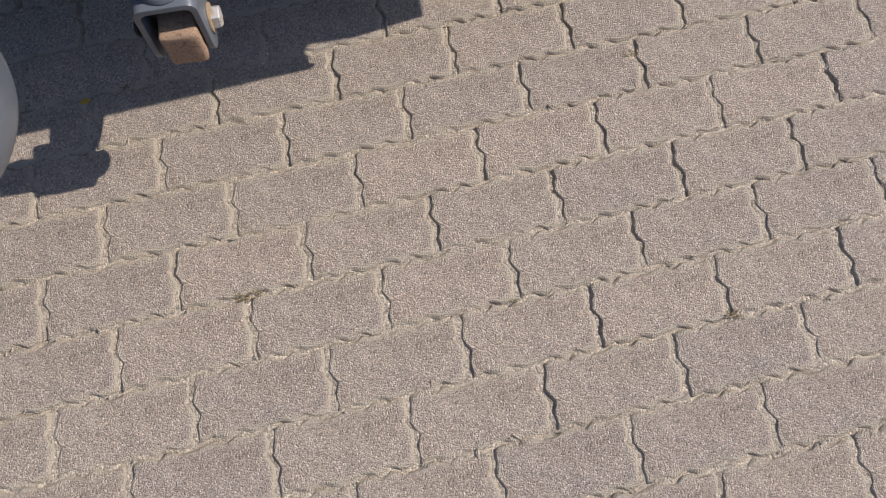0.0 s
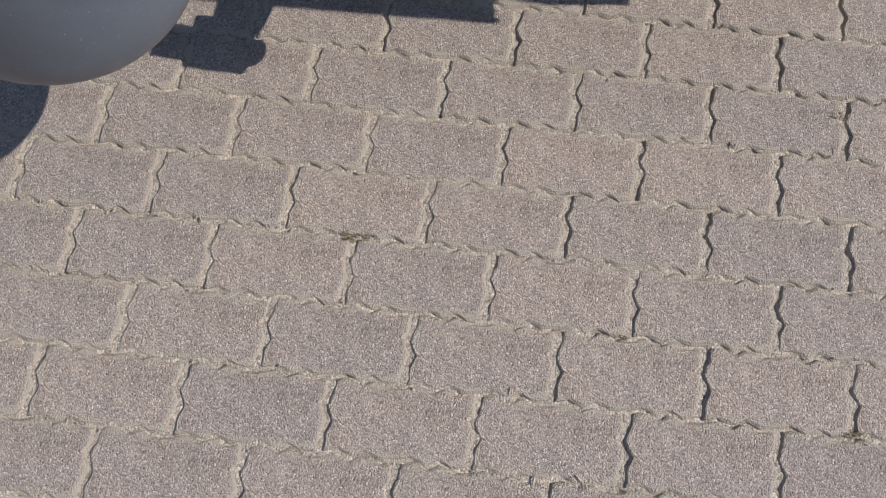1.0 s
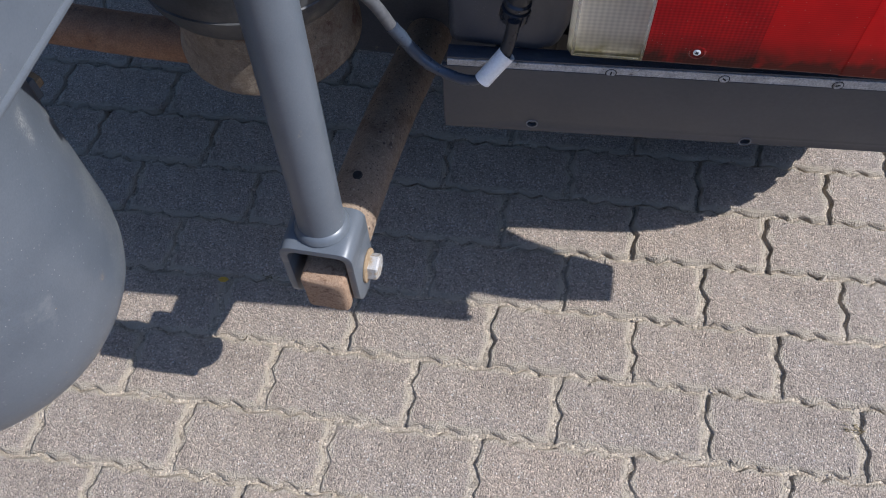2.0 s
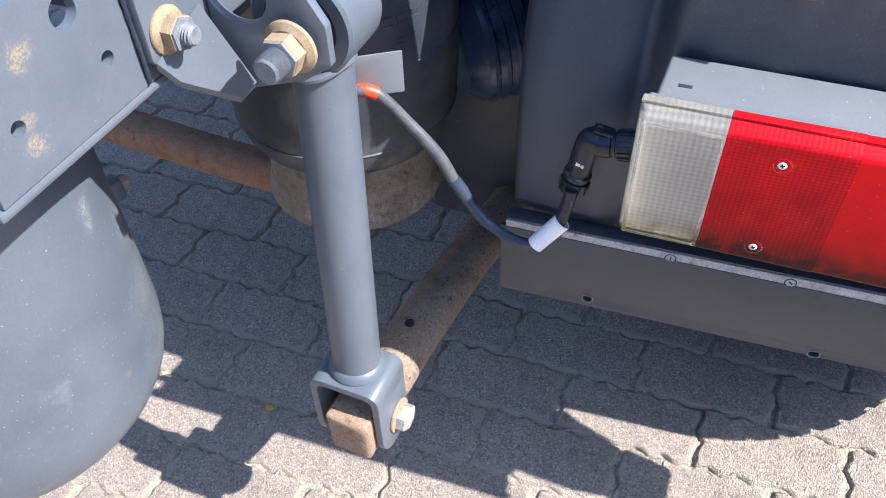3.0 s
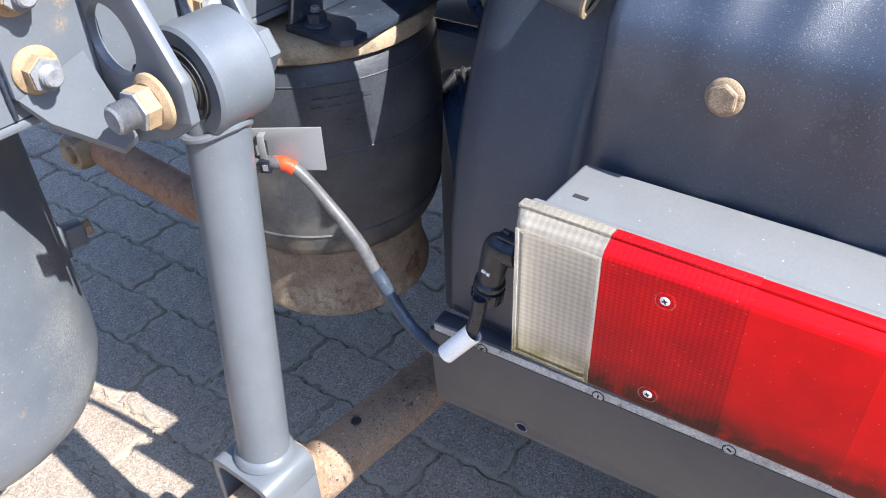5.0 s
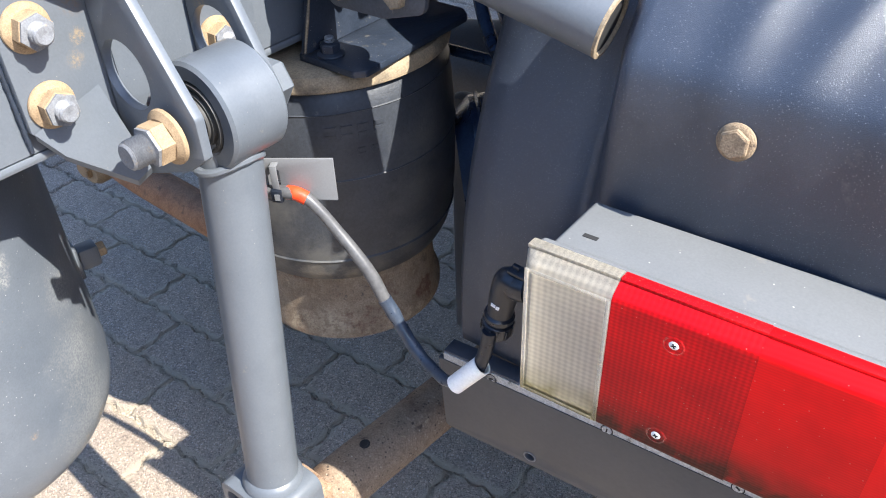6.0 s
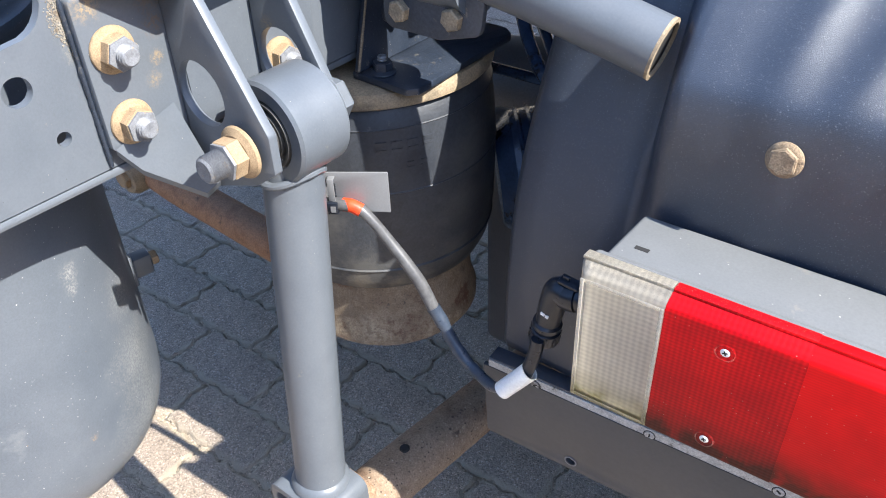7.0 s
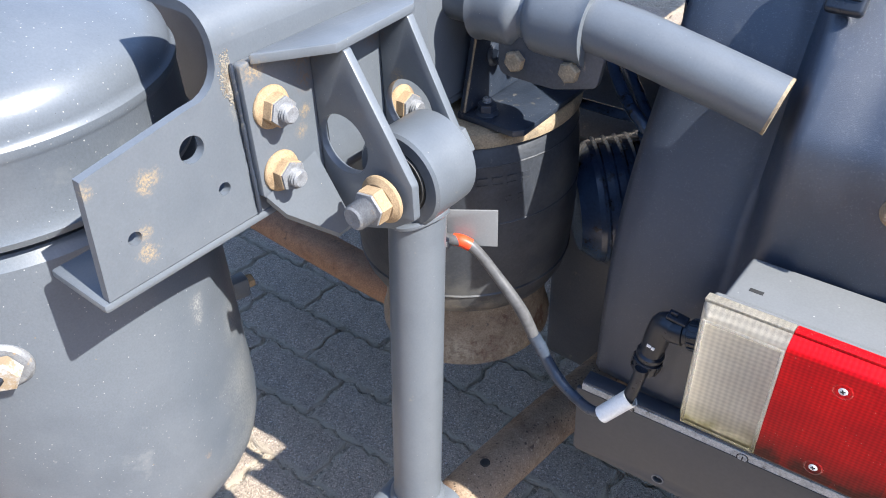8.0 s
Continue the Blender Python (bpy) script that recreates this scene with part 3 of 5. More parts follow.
dome += [(crown * math.sin(radians(f)), dome[-1][1] + crown * (math.cos(radians(f)) - math.cos(radians(30)))) for f in (26, 21, 16, 11, 6, 2, 0)]
part("lid", lathe(bmesh.new(), [(0, 0.826), (R - 0.012, 0.826), (R + 0.002, 0.830), (R + 0.004, 0.836), (R + 0.001, 0.842), (R, 0.850), (R, 0.896), (R + 0.0010, 0.898), (R + 0.0022, 0.902), (R + 0.0022, 0.907), (R + 0.0004, 0.9095)] + dome, m, 96), TANKPAINT, tank, "domed lid with a lapped weld seam")
d = Vector((0.1205, -0.1245, 0)).normalized()
pm = TANK + d * (R - 0.004) + Vector((0, 0, 0.722))
bm = bmesh.new()
lathe(bm, [(0, 0), (0.023, 0), (0.023, 0.005), (0.020, 0.008), (0.013, 0.008), (0.013, 0.011)], axes(pm, d), 32)
port = part("port", bm, STUDGREY, tank, "grey steel drain port with a dusty plug")
bm = bmesh.new()
hexagon(bm, axes(pm + d * 0.009, d), 0.016, 0.012)
part("plug", bm, BOLTDUST, port)
bm = bmesh.new()
sweep(bm, smooth_path([pm + d * 0.018, pm + d * 0.04 + Vector((-0.01, -0.01, -0.01)), pm + d * 0.045 + Vector((-0.03, -0.03, -0.06)), pm + Vector((-0.08, -0.05, -0.10))]), 0.004, 10)
part("pipe", bm, BLACKPLUG, port)

# ---- chassis rail ----
WEB = -0.078
rail = thing("chassis_rail", at(WEB, 0.155, 0.824), "grey painted steel chassis rail end with cut-out and rusty scuffs", "chassis rail", shift=(-0.005, -0.003, 0.004))
to_web = TRUCK @ Matrix(((0, 0, 1, WEB), (1, 0, 0, 0), (0, 1, 0, 0), (0, 0, 0, 1)))   # (v, z) of a plate to the world, its face to +u
arc = [(0.255 + 0.026 * math.cos(a), 0.961 + 0.026 * math.sin(a)) for a in [radians(-75 + 15 * i) for i in range(6)]]
outline = [(0.155, 0.8255), (3.0, 0.8255), (3.0, 0.969), (0.281, 0.969)] + arc[::-1] + [(0.249, 0.9345), (0.163, 0.9205)]
RB = at(WEB, 0.155, 0.824)
OCHRE, PALE = (0.31, 0.235, 0.14), (0.27, 0.245, 0.20)
RAILPAINT = material("rail_paint_with_rust_scuffs", [(0.084, 0.096, 0.111), (0.108, 0.121, 0.137), (0.094, 0.107, 0.123)], 9, 0.38, fine=500, grain=0.08, bump=0.12, depth=0.0006, flecks=[((0.30, 0.28, 0.25), 110, 0.055), ((0.05, 0.055, 0.06), 90, 0.045)], spots=[((0.20, 0.185, 0.16), 30, 0.66), ((0.08, 0.085, 0.092), 14, 0.67)], speckle=420.0,
                     stains=[(OCHRE, settled(at(WEB, 0.207, 0.899) - RB), 0.011, 0.32), (OCHRE, settled(at(WEB, 0.193, 0.846) - RB), 0.010, 0.3), (OCHRE, settled(at(WEB, 0.1635, 0.912) - RB), 0.006, 0.5), (OCHRE, settled(at(WEB, 0.195, 0.862) - RB), 0.006, 0.4),
                             (PALE, settled(at(WEB, 0.294, 0.938) - RB), 0.011, 0.6), (PALE, settled(at(WEB, 0.296, 0.918) - RB), 0.010, 0.6)])
part("web", plate(outline, [(0.247, 0.905, 0.0105), (0.266, 0.862, 0.0055), (0.187, 0.862, 0.0055)], 0.008, to_web, 0.0), RAILPAINT, rail, angle=30)
bm = bmesh.new()
box(bm, (WEB - 0.072, 0.150, 0.8165), (WEB, 3.0, 0.8245), TRUCK, 0.003)
part("flange", bm, PAINT, rail)
bm = bmesh.new()   # the web bends over into the upper flange
bend = [(WEB - 0.028 + r * math.cos(a), 0.969 + r * math.sin(a)) for r, turns in ((0.028, range(0, 91, 10)), (0.020, range(90, -1, -10))) for a in [radians(k) for k in turns]]
bend = bend[:10] + [(-0.150, 0.997), (-0.152, 0.995), (-0.152, 0.991), (-0.150, 0.989)] + bend[10:]
near = [bm.verts.new(at(u, 0.281, z)) for u, z in bend]
far = [bm.verts.new(at(u, 3.0, z)) for u, z in bend]
bm.faces.new(near)
bm.faces.new(far[::-1])
for i in range(len(bend)):
    bm.faces.new((near[i], far[i], far[(i + 1) % len(bend)], near[(i + 1) % len(bend)]))
part("upper_flange", bm, RAILPAINT, rail, angle=30)
rng_d = random.Random(31)
RAILGRIT = material("sandy_caked_grit", [(0.24, 0.20, 0.145), (0.33, 0.29, 0.225), (0.17, 0.12, 0.075)], 90, 0.95, fine=700, grain=0.35, bump=0.3, depth=0.0006, island=0.25)
bm = bmesh.new()
for k in range(1300):
    v_, z_ = rng_d.gauss(0.2905, 0.0042), rng_d.gauss(0.941, 0.011)
    if not (0.281 < v_ < 0.2928 and 0.916 < z_ < 0.966) or (z_ < 0.93 and v_ < 0.286):
        continue
    r_ = rng_d.uniform(0.00022, 0.00062)
    bmesh.ops.create_icosphere(bm, subdivisions=1, radius=r_, matrix=Matrix.Translation(at(WEB + 0.0004, v_, z_)) @ Matrix.Diagonal((0.9, rng_d.uniform(0.7, 1.3), rng_d.uniform(0.7, 1.3), 1)))
part("caked_grit", bm, RAILGRIT, rail, "sandy grit stuck beside the bracket", smooth=False, kind="stuff")
# an unseen plate, added above the rails to keep sun off the ground
deck = thing("unseen_shade_plate", at(-0.4, 1.4, 0.9975), "unseen dark plate across the rails, added to shade the ground", "plate")
bm = bmesh.new()
box(bm, (-0.95, 0.62, 0.9975), (0.10, 2.6, 1.0075), TRUCK, 0.003)
part("sheet", bm, DARKPAINT, deck)
cross = thing("cross_member", at(-0.5, 0.42, 0.77), "dark grey pressed steel cross member between the rails", "cross member")
bm = bmesh.new()
box(bm, (-0.95, 0.43, 0.77), (-0.088, 0.442, 0.986), TRUCK, 0.003)
part("web", bm, PAINT, cross)
bm = bmesh.new()
box(bm, (-0.95, 0.442, 0.77), (-0.088, 0.49, 0.778), TRUCK, 0.003)
part("flange", bm, DARKPAINT, cross)

# ---- bracket that carries the stabiliser link ----
bracket = thing("link_bracket", at(-0.07, 0.40, 0.83), "grey painted steel bracket with two holed ribs, bolted to the rail", "bracket", shift=(-0.004, -0.003, 0.006))
KB = at(-0.07, 0.40, 0.83)
SEAM = (0.17, 0.105, 0.06)
BRACKETPAINT = material("bracket_paint_with_rusty_seams", [(0.084, 0.096, 0.111), (0.108, 0.121, 0.137), (0.094, 0.107, 0.123)], 9, 0.38, fine=500, grain=0.08, bump=0.12, depth=0.0006, flecks=[((0.30, 0.28, 0.25), 110, 0.055), ((0.05, 0.055, 0.06), 90, 0.045)], spots=[((0.20, 0.185, 0.16), 30, 0.66)], speckle=380.0,
                        stains=[(SEAM, settled(at(-0.066, 0.349, 0.940) - KB), 0.010, 0.7), (SEAM, settled(at(-0.066, 0.350, 0.920) - KB), 0.008, 0.7), ((0.34, 0.24, 0.12), settled(at(-0.066, 0.346, 0.895) - KB), 0.006, 0.6), ((0.34, 0.24, 0.12), settled(at(-0.066, 0.340, 0.880) - KB), 0.005, 0.6), ((0.34, 0.24, 0.12), settled(at(-0.069, 0.304, 0.945) - KB), 0.009, 0.7), (SEAM, settled(at(-0.066, 0.428, 0.93) - KB), 0.010, 0.7), ((0.30, 0.21, 0.11), settled(at(-0.05, 0.431, 0.895) - KB), 0.008, 0.7)])
to_base = TRUCK @ Matrix(((0, 0, 1, WEB + 0.009), (1, 0, 0, 0), (0, 1, 0, 0), (0, 0, 0, 1)))
part("base_plate", plate(rounded([(0.293, 0.842), (0.309, 0.826), (0.50, 0.826), (0.50, 0.952), (0.293, 0.952)], [0.004, 0.006, 0.004, 0.004, 0.004]), [], 0.0085, to_base), BRACKETPAINT, bracket)


def rib_plate(v, top, hole, nose):
    to_rib = TRUCK @ Matrix(((1, 0, 0, 0), (0, 0, -1, v), (0, 1, 0, 0), (0, 0, 0, 1)))
    pts = [(-0.0685, 0.950), (top, 0.950), (nose, 0.853), (nose, 0.822), (nose - 0.025, 0.804), (-0.048, 0.785), (-0.0685, 0.800)]
    return plate(rounded(pts, [0, 0.003, 0.008, 0.004, 0.012, 0.006, 0]), [(hole, 0.868, 0.0258)], 0.008, to_rib)


part("rib", rib_plate(0.358, -0.030, -0.0422, 0.029), BRACKETPAINT, bracket)
part("rib", rib_plate(0.436, -0.036, -0.0400, 0.014), BRACKETPAINT, bracket)
to_top = TRUCK @ Matrix.Translation((0, 0, 0.958))
part("top_plate", plate(rounded([(-0.0685, 0.299), (-0.030, 0.352), (-0.036, 0.446), (-0.0685, 0.48)], [0.002, 0.006, 0.006, 0.002]), [], 0.0078, to_top), BRACKETPAINT, bracket)
bm = bmesh.new()
q = [(-0.0678, 0.294, 0.842), (-0.0678, 0.3495, 0.858), (-0.036, 0.3535, 0.797), (-0.047, 0.346, 0.785), (-0.066, 0.309, 0.818)]
top_v = [bm.verts.new(at(*p)) for p in q]
low_v = [bm.verts.new(at(p[0] - 0.004, p[1] + 0.002, p[2] - 0.007)) for p in q]
bm.faces.new(top_v)
bm.faces.new(low_v[::-1])
for i in range(5):
    bm.faces.new((top_v[i], low_v[i], low_v[(i + 1) % 5], top_v[(i + 1) % 5]))
part("gusset", bm, BRACKETPAINT, bracket, angle=20)
out = (at(1, 0, 0) - at(0, 0, 0))
fwd = (at(0, 1, 0) - at(0, 0, 0))
for v, z, turn in ((0.314, 0.912, 0.2), (0.313, 0.857, 0.6), (0.459, 0.913, 0.1), (0.457, 0.856, 0.4)):
    flange_nut(bracket, at(WEB + 0.009, v, z), out, 0.0125, DIRTBOLT, 0.0085, 0.0078, turn)
for z0, z1 in ((0.826, 0.872), (0.872, 0.952)):
    bm = bmesh.new()
    sweep(bm, smooth_path([at(WEB + 0.001, 0.292, z0), at(WEB + 0.0022, 0.2915, (z0 + z1) / 2), at(WEB + 0.001, 0.292, z1)]), lambda t: 0.0017 + 0.0008 * noise.noise((t * 14, z0 * 90, 0)), 8)
    part("weld_bead", bm, BLACKPAINT, bracket, "dirty seam along the plate")

# ---- stabiliser link ----
AX = (-0.009, 0.834)   # u and z of the upper bolt
strut = thing("stabiliser_link", at(0.0, 0.35, 0.33), "grey painted tubular stabiliser link with a welded fork", "stabiliser link", shift=(-0.005, 0, 0.004))
LOW = Vector((0.001, 0.010, 0.014))   # the lower end, off the drawn place
lo, hi = Vector((0.002, 0.352, 0.432)) + LOW, Vector((AX[0], 0.404, AX[1] - 0.02))
part("tube", sweep(bmesh.new(), [TRUCK @ lo.lerp(hi, i / 6) for i in range(7)], 0.0257, 40), PAINT, strut)
part("eye", lathe(bmesh.new(), [(0.030, 0), (0.0405, 0), (0.043, 0.0025), (0.043, 0.0500), (0.0405, 0.0525), (0.030, 0.0525), (0.030, 0)], axes(at(AX[0], 0.381, AX[1]), fwd), 56), PAINT, strut)
part("bushing", lathe(bmesh.new(), [(0, -0.0145), (0.0155, -0.0145), (0.0155, -0.004), (0.0185, -0.004), (0.0185, -0.0015), (0.021, -0.0015), (0.022, 0.002), (0.0245, 0.002), (0.0255, -0.001), (0.0275, -0.001), (0.0285, 0.0025), (0.0302, 0.0025), (0.0302, 0.05), (0, 0.05)], axes(at(AX[0], 0.381, AX[1]), fwd), 40), RUBBER, strut, "worn black rubber bushing")
bm = bmesh.new()
ring = []
tm = axes(TRUCK @ Vector((AX[0], 0.404, AX[1])), TRUCK.to_3x3() @ (hi - lo), fwd)
for i in range(49):
    a = 2 * math.pi * i / 48
    x, y = 0.0264 * math.cos(a), 0.0264 * math.sin(a)
    z = -math.sqrt(max(0, 0.0432 ** 2 - y * y)) - 0.001
    ring.append(tm @ Vector((x, y, z)))
sweep(bm, ring, lambda t: 0.0032 + 0.0014 * noise.noise((t * 13, 0, 5)), 8)
part("weld_bead", bm, PAINT, strut)
head = flange_nut(strut, at(AX[0] + 0.012, 0.350, AX[1] + 0.004), -fwd, 0.0152, DIRTBOLT, 0.0165, 0.0110, 0.15)
bm = bmesh.new()
lathe(bm, [(0, 0), (0.0085, 0), (0.0085, 0.09), (0, 0.09)], axes(at(AX[0], 0.357, AX[1]), fwd), 20)
part("bolt", bm, ZINC, strut)
bm = bmesh.new()
hexagon(bm, axes(at(AX[0], 0.4445, AX[1]), fwd), 0.0205, 0.018)
part("bolt_head", bm, PAINT, strut)
# fork: a bent strap open to the back and below
FORK = TRUCK @ Matrix.Translation(Vector((0.002, 0.346, 0.0)) + LOW)
cheek = rounded([(-0.030, 0.345), (-0.030, 0.400), (0.032, 0.400), (0.032, 0.345)], [0, 0, 0, 0])
cheek += [(0.001 + 0.031 * math.cos(radians(-10 * i)), 0.345 + 0.034 * math.sin(radians(-10 * i))) for i in range(1, 18)]
sec = rounded([(-0.041, 0.398), (-0.041, 0.431), (0.041, 0.431), (0.041, 0.398), (0.0325, 0.398), (0.0325, 0.4215), (-0.0325, 0.4215), (-0.0325, 0.398)], [0, 0.027, 0.027, 0, 0, 0.019, 0.019, 0], 9)
fm = FORK @ Matrix(((1, 0, 0, 0), (0, 0, -1, -0.030), (0, 1, 0, 0), (0, 0, 0, 1)))
bm = plate(sec, [], 0.062, fm, 0.0012)
for u0 in (-0.0325, 0.041):
    cm = FORK @ Matrix(((0, 0, 1, u0), (1, 0, 0, 0), (0, 1, 0, 0), (0, 0, 0, 1)))
    side = plate(cheek, [], 0.0085, cm, 0.0012)
    tmp = bpy.data.meshes.new("t")
    side.to_mesh(tmp)
    side.free()
    bm.from_mesh(tmp)
    bpy.data.meshes.remove(tmp)
part("fork", bm, PAINT, strut)
bm = bmesh.new()
lathe(bm, [(0.0255, 0.0065), (0.0275, 0.0050), (0.0300, 0.0015), (0.0310, -0.003), (0.0255, -0.004)], axes(TRUCK @ lo, TRUCK.to_3x3() @ (hi - lo)), 40)
part("weld_bead", bm, PAINT, strut)
bm = bmesh.new()
lathe(bm, [(0, 0), (0.0205, 0), (0.021, 0.0010), (0.0205, 0.0028), (0.014, 0.004), (0, 0.004)], axes(FORK @ Vector((0.041, 0.008, 0.350)), out), 32)
part("washer", bm, DIRTBOLT, strut, "ochre dusty washer")
bm = bmesh.new()
hexagon(bm, axes(FORK @ Vector((0.0445, 0.008, 0.350)), out), 0.0160, 0.012, 0.25)
part("bolt_head", bm, BOLTDUST, strut, "zinc bolt head under ochre dust")
bm = bmesh.new()
lathe(bm, [(0, 0), (0.013, 0), (0.013, 0.006), (0.0105, 0.008), (0.013, 0.010), (0.0105, 0.012), (0.013, 0.014), (0.0105, 0.018), (0, 0.018)], axes(FORK @ Vector((-0.041, 0.008, 0.352)), -out), 24)
part("nut", bm, DARKHOLE, strut)

# ---- stabiliser bar ----
bar = thing("stabiliser_bar", at(0.0, 0.36, 0.30), "muddy brown steel stabiliser bar with a flattened end", "stabiliser bar", shift=(0.002, -0.009, 0.024))
bpath = smooth_path([(-0.004, 0.372, 0.330), (-0.006, 0.42, 0.322), (-0.007, 0.48, 0.312), (-0.004, 0.56, 0.302), (0.004, 0.66, 0.296), (0.02, 0.78, 0.29), (0.05, 0.98, 0.29)], 6)
bm = sweep(bmesh.new(), [TRUCK @ p for p in bpath], lambda t: 0.027 + 0.0065 * min(1, t * 5), 36)
tube_part = part("tube", bm, RUST, bar)
bm = bmesh.new()
box(bm, (-0.0245, 0.322, 0.318), (0.0265, 0.42, 0.382), TRUCK, 0.006, 3)
bmesh.ops.subdivide_edges(bm, edges=bm.edges[:], cuts=3, use_grid_fill=True)
for v in bm.verts:
    v.co += Vector((noise.noise(v.co * 60), noise.noise(v.co * 60 + Vector((5, 0, 0))), noise.noise(v.co * 60 + Vector((0, 5, 0))))) * 0.0022
part("flattened_end", bm, BARK, bar, "rough ochre caked bar end")
bm = bmesh.new()
lathe(bm, [(0.0, 0.0006), (0.0035, 0.0006), (0.0048, 0.0016), (0.0064, 0.0)], axes(at(-0.005, 0.498, 0.3445), (0.02, -0.12, 1)), 20)
part("drain_hole", bm, DARKHOLE, tube_part)

# ---- axle arm behind, and air spring ----
ARMRUST = material("red_brown_arm", [(0.24, 0.120, 0.062), (0.33, 0.185, 0.105), (0.19, 0.095, 0.055)], 18, 0.8, fine=420, grain=0.4, bump=0.5, depth=0.0015, spots=[((0.09, 0.06, 0.045), 26, 0.60), ((0.36, 0.27, 0.17), 50, 0.66)])
arm = thing("axle_arm", at(-0.5, 0.685, 0.30), "brown rusty round axle arm passing below the air spring", "axle arm")
part("beam", sweep(bmesh.new(), [TRUCK @ p for p in smooth_path([(-0.80, 0.690, 0.386), (-0.70, 0.685, 0.378), (-0.60, 0.685, 0.372), (-0.42, 0.685, 0.362), (-0.28, 0.69, 0.356), (-0.14, 0.70, 0.356)], 8)], 0.031, 32), ARMRUST, arm)
bm = bmesh.new()
lathe(bm, [(0, -0.05), (0.030, -0.05), (0.036, -0.04), (0.036, 0.0), (0.032, 0.004), (0.036, 0.008), (0.036, 0.03), (0.028, 0.045), (0, 0.045)], axes(at(-0.80, 0.69, 0.386), fwd), 28)
joint = part("joint", bm, RIMDIRT, arm, "dusty joint housing")
bm = bmesh.new()
hexagon(bm, axes(at(-0.80, 0.642, 0.386), -fwd), 0.018, 0.012, 0.2)
part("joint_nut", bm, DIRTBOLT, joint)
bm = bmesh.new()
box(bm, (-0.835, 0.66, 0.400), (-0.765, 0.715, 0.436), TRUCK, 0.008, 2)
part("joint_cap", bm, RIMDIRT, joint, "pale dust-caked cap")
SPR = (-0.133, 0.623)
sm = TRUCK @ Matrix.Translation((*SPR, 0))
spring = thing("air_spring", at(*SPR, 0.46), "black rubber air spring bellows on a muddy piston", "air spring")
SB = at(*SPR, 0.46)
# grey for dust, and for the sunlit lower left, put into the rubber's colour
DUST_LIT_GREY = (0.092, 0.091, 0.087)
BELLOWS = material("dusty_bellows_rubber", [(0.018, 0.022, 0.030), (0.036, 0.041, 0.050), (0.026, 0.030, 0.038)], 14, 0.5, fine=300, grain=0.3, bump=0.3, depth=0.001, spots=[((0.095, 0.094, 0.09), 60, 0.65), ((0.018, 0.02, 0.025), 22, 0.62)],
                   stains=[(DUST_LIT_GREY, settled(at(-0.10, 0.492, 0.66) - SB), 0.036, 0.5), (DUST_LIT_GREY, settled(at(-0.055, 0.513, 0.60) - SB), 0.030, 0.5), (DUST_LIT_GREY, settled(at(-0.12, 0.49, 0.59) - SB), 0.034, 0.5), ((0.105, 0.10, 0.088), settled(at(-0.02, 0.553, 0.577) - SB), 0.020, 0.7), (DUST_LIT_GREY, settled(at(-0.012, 0.60, 0.60) - SB), 0.022, 0.7), ((0.26, 0.23, 0.18), settled(at(-0.07, 0.512, 0.572) - SB), 0.016, 0.8), ((0.24, 0.21, 0.165), settled(at(-0.035, 0.535, 0.570) - SB), 0.014, 0.8), (DUST_LIT_GREY, settled(at(0.003, 0.62, 0.72) - SB), 0.030, 0.8), (DUST_LIT_GREY, settled(at(0.002, 0.60, 0.66) - SB), 0.026, 0.8)])
part("bellows", lathe(bmesh.new(), [(0.09, 0.79), (0.122, 0.789), (0.128, 0.782), (0.1315, 0.768), (0.1325, 0.7672), (0.1315, 0.766), (0.1338, 0.745), (0.1355, 0.715), (0.1358, 0.698), (0.1368, 0.697), (0.1358, 0.696), (0.1355, 0.66), (0.134, 0.625), (0.131, 0.598), (0.1325, 0.5965), (0.1305, 0.595), (0.127, 0.578), (0.120, 0.564), (0.110, 0.556), (0.09, 0.558)], sm, 80), BELLOWS, spring)
part("rim", lathe(bmesh.new(), [(0.10, 0.786), (0.127, 0.786), (0.1335, 0.790), (0.1345, 0.797), (0.131, 0.804), (0.122, 0.807), (0.0, 0.807)], sm, 80), RIMDIRT, spring, "clamped steel rim caked with dust")
PISTON = material("muddy_streaked_piston", [(0.13, 0.10, 0.075), (0.24, 0.195, 0.145), (0.18, 0.135, 0.095), (0.33, 0.275, 0.20)], 26, 0.75, fine=500, grain=0.4, bump=0.5, depth=0.0015, spots=[((0.10, 0.045, 0.028), 16, 0.58), ((0.045, 0.04, 0.038), 34, 0.60), ((0.36, 0.29, 0.20), 60, 0.64)], speckle=160.0,
                  stains=[((0.40, 0.35, 0.26), settled(at(SPR[0] + 0.055, SPR[1] - 0.085, 0.488) - SB), 0.022, 0.7), ((0.36, 0.31, 0.23), settled(at(SPR[0] + 0.10, SPR[1] - 0.035, 0.480) - SB), 0.016, 0.8), ((0.07, 0.03, 0.02), settled(at(SPR[0] + 0.095, SPR[1] - 0.045, 0.530) - SB), 0.014, 0.8)])
part("piston", lathe(bmesh.new(), [(0.09, 0.57), (0.1025, 0.562), (0.1035, 0.535), (0.106, 0.495), (0.112, 0.476), (0.112, 0.468), (0.106, 0.462), (0.095, 0.460), (0, 0.460)], sm, 64), PISTON, spring, "muddy steel piston")
bm = bmesh.new()
box(bm, (-0.19, 0.66, 0.375), (-0.11, 0.72, 0.4605), TRUCK, 0.008)
part("seat", bm, DARKPAINT, arm, "dark steel seat under the piston")
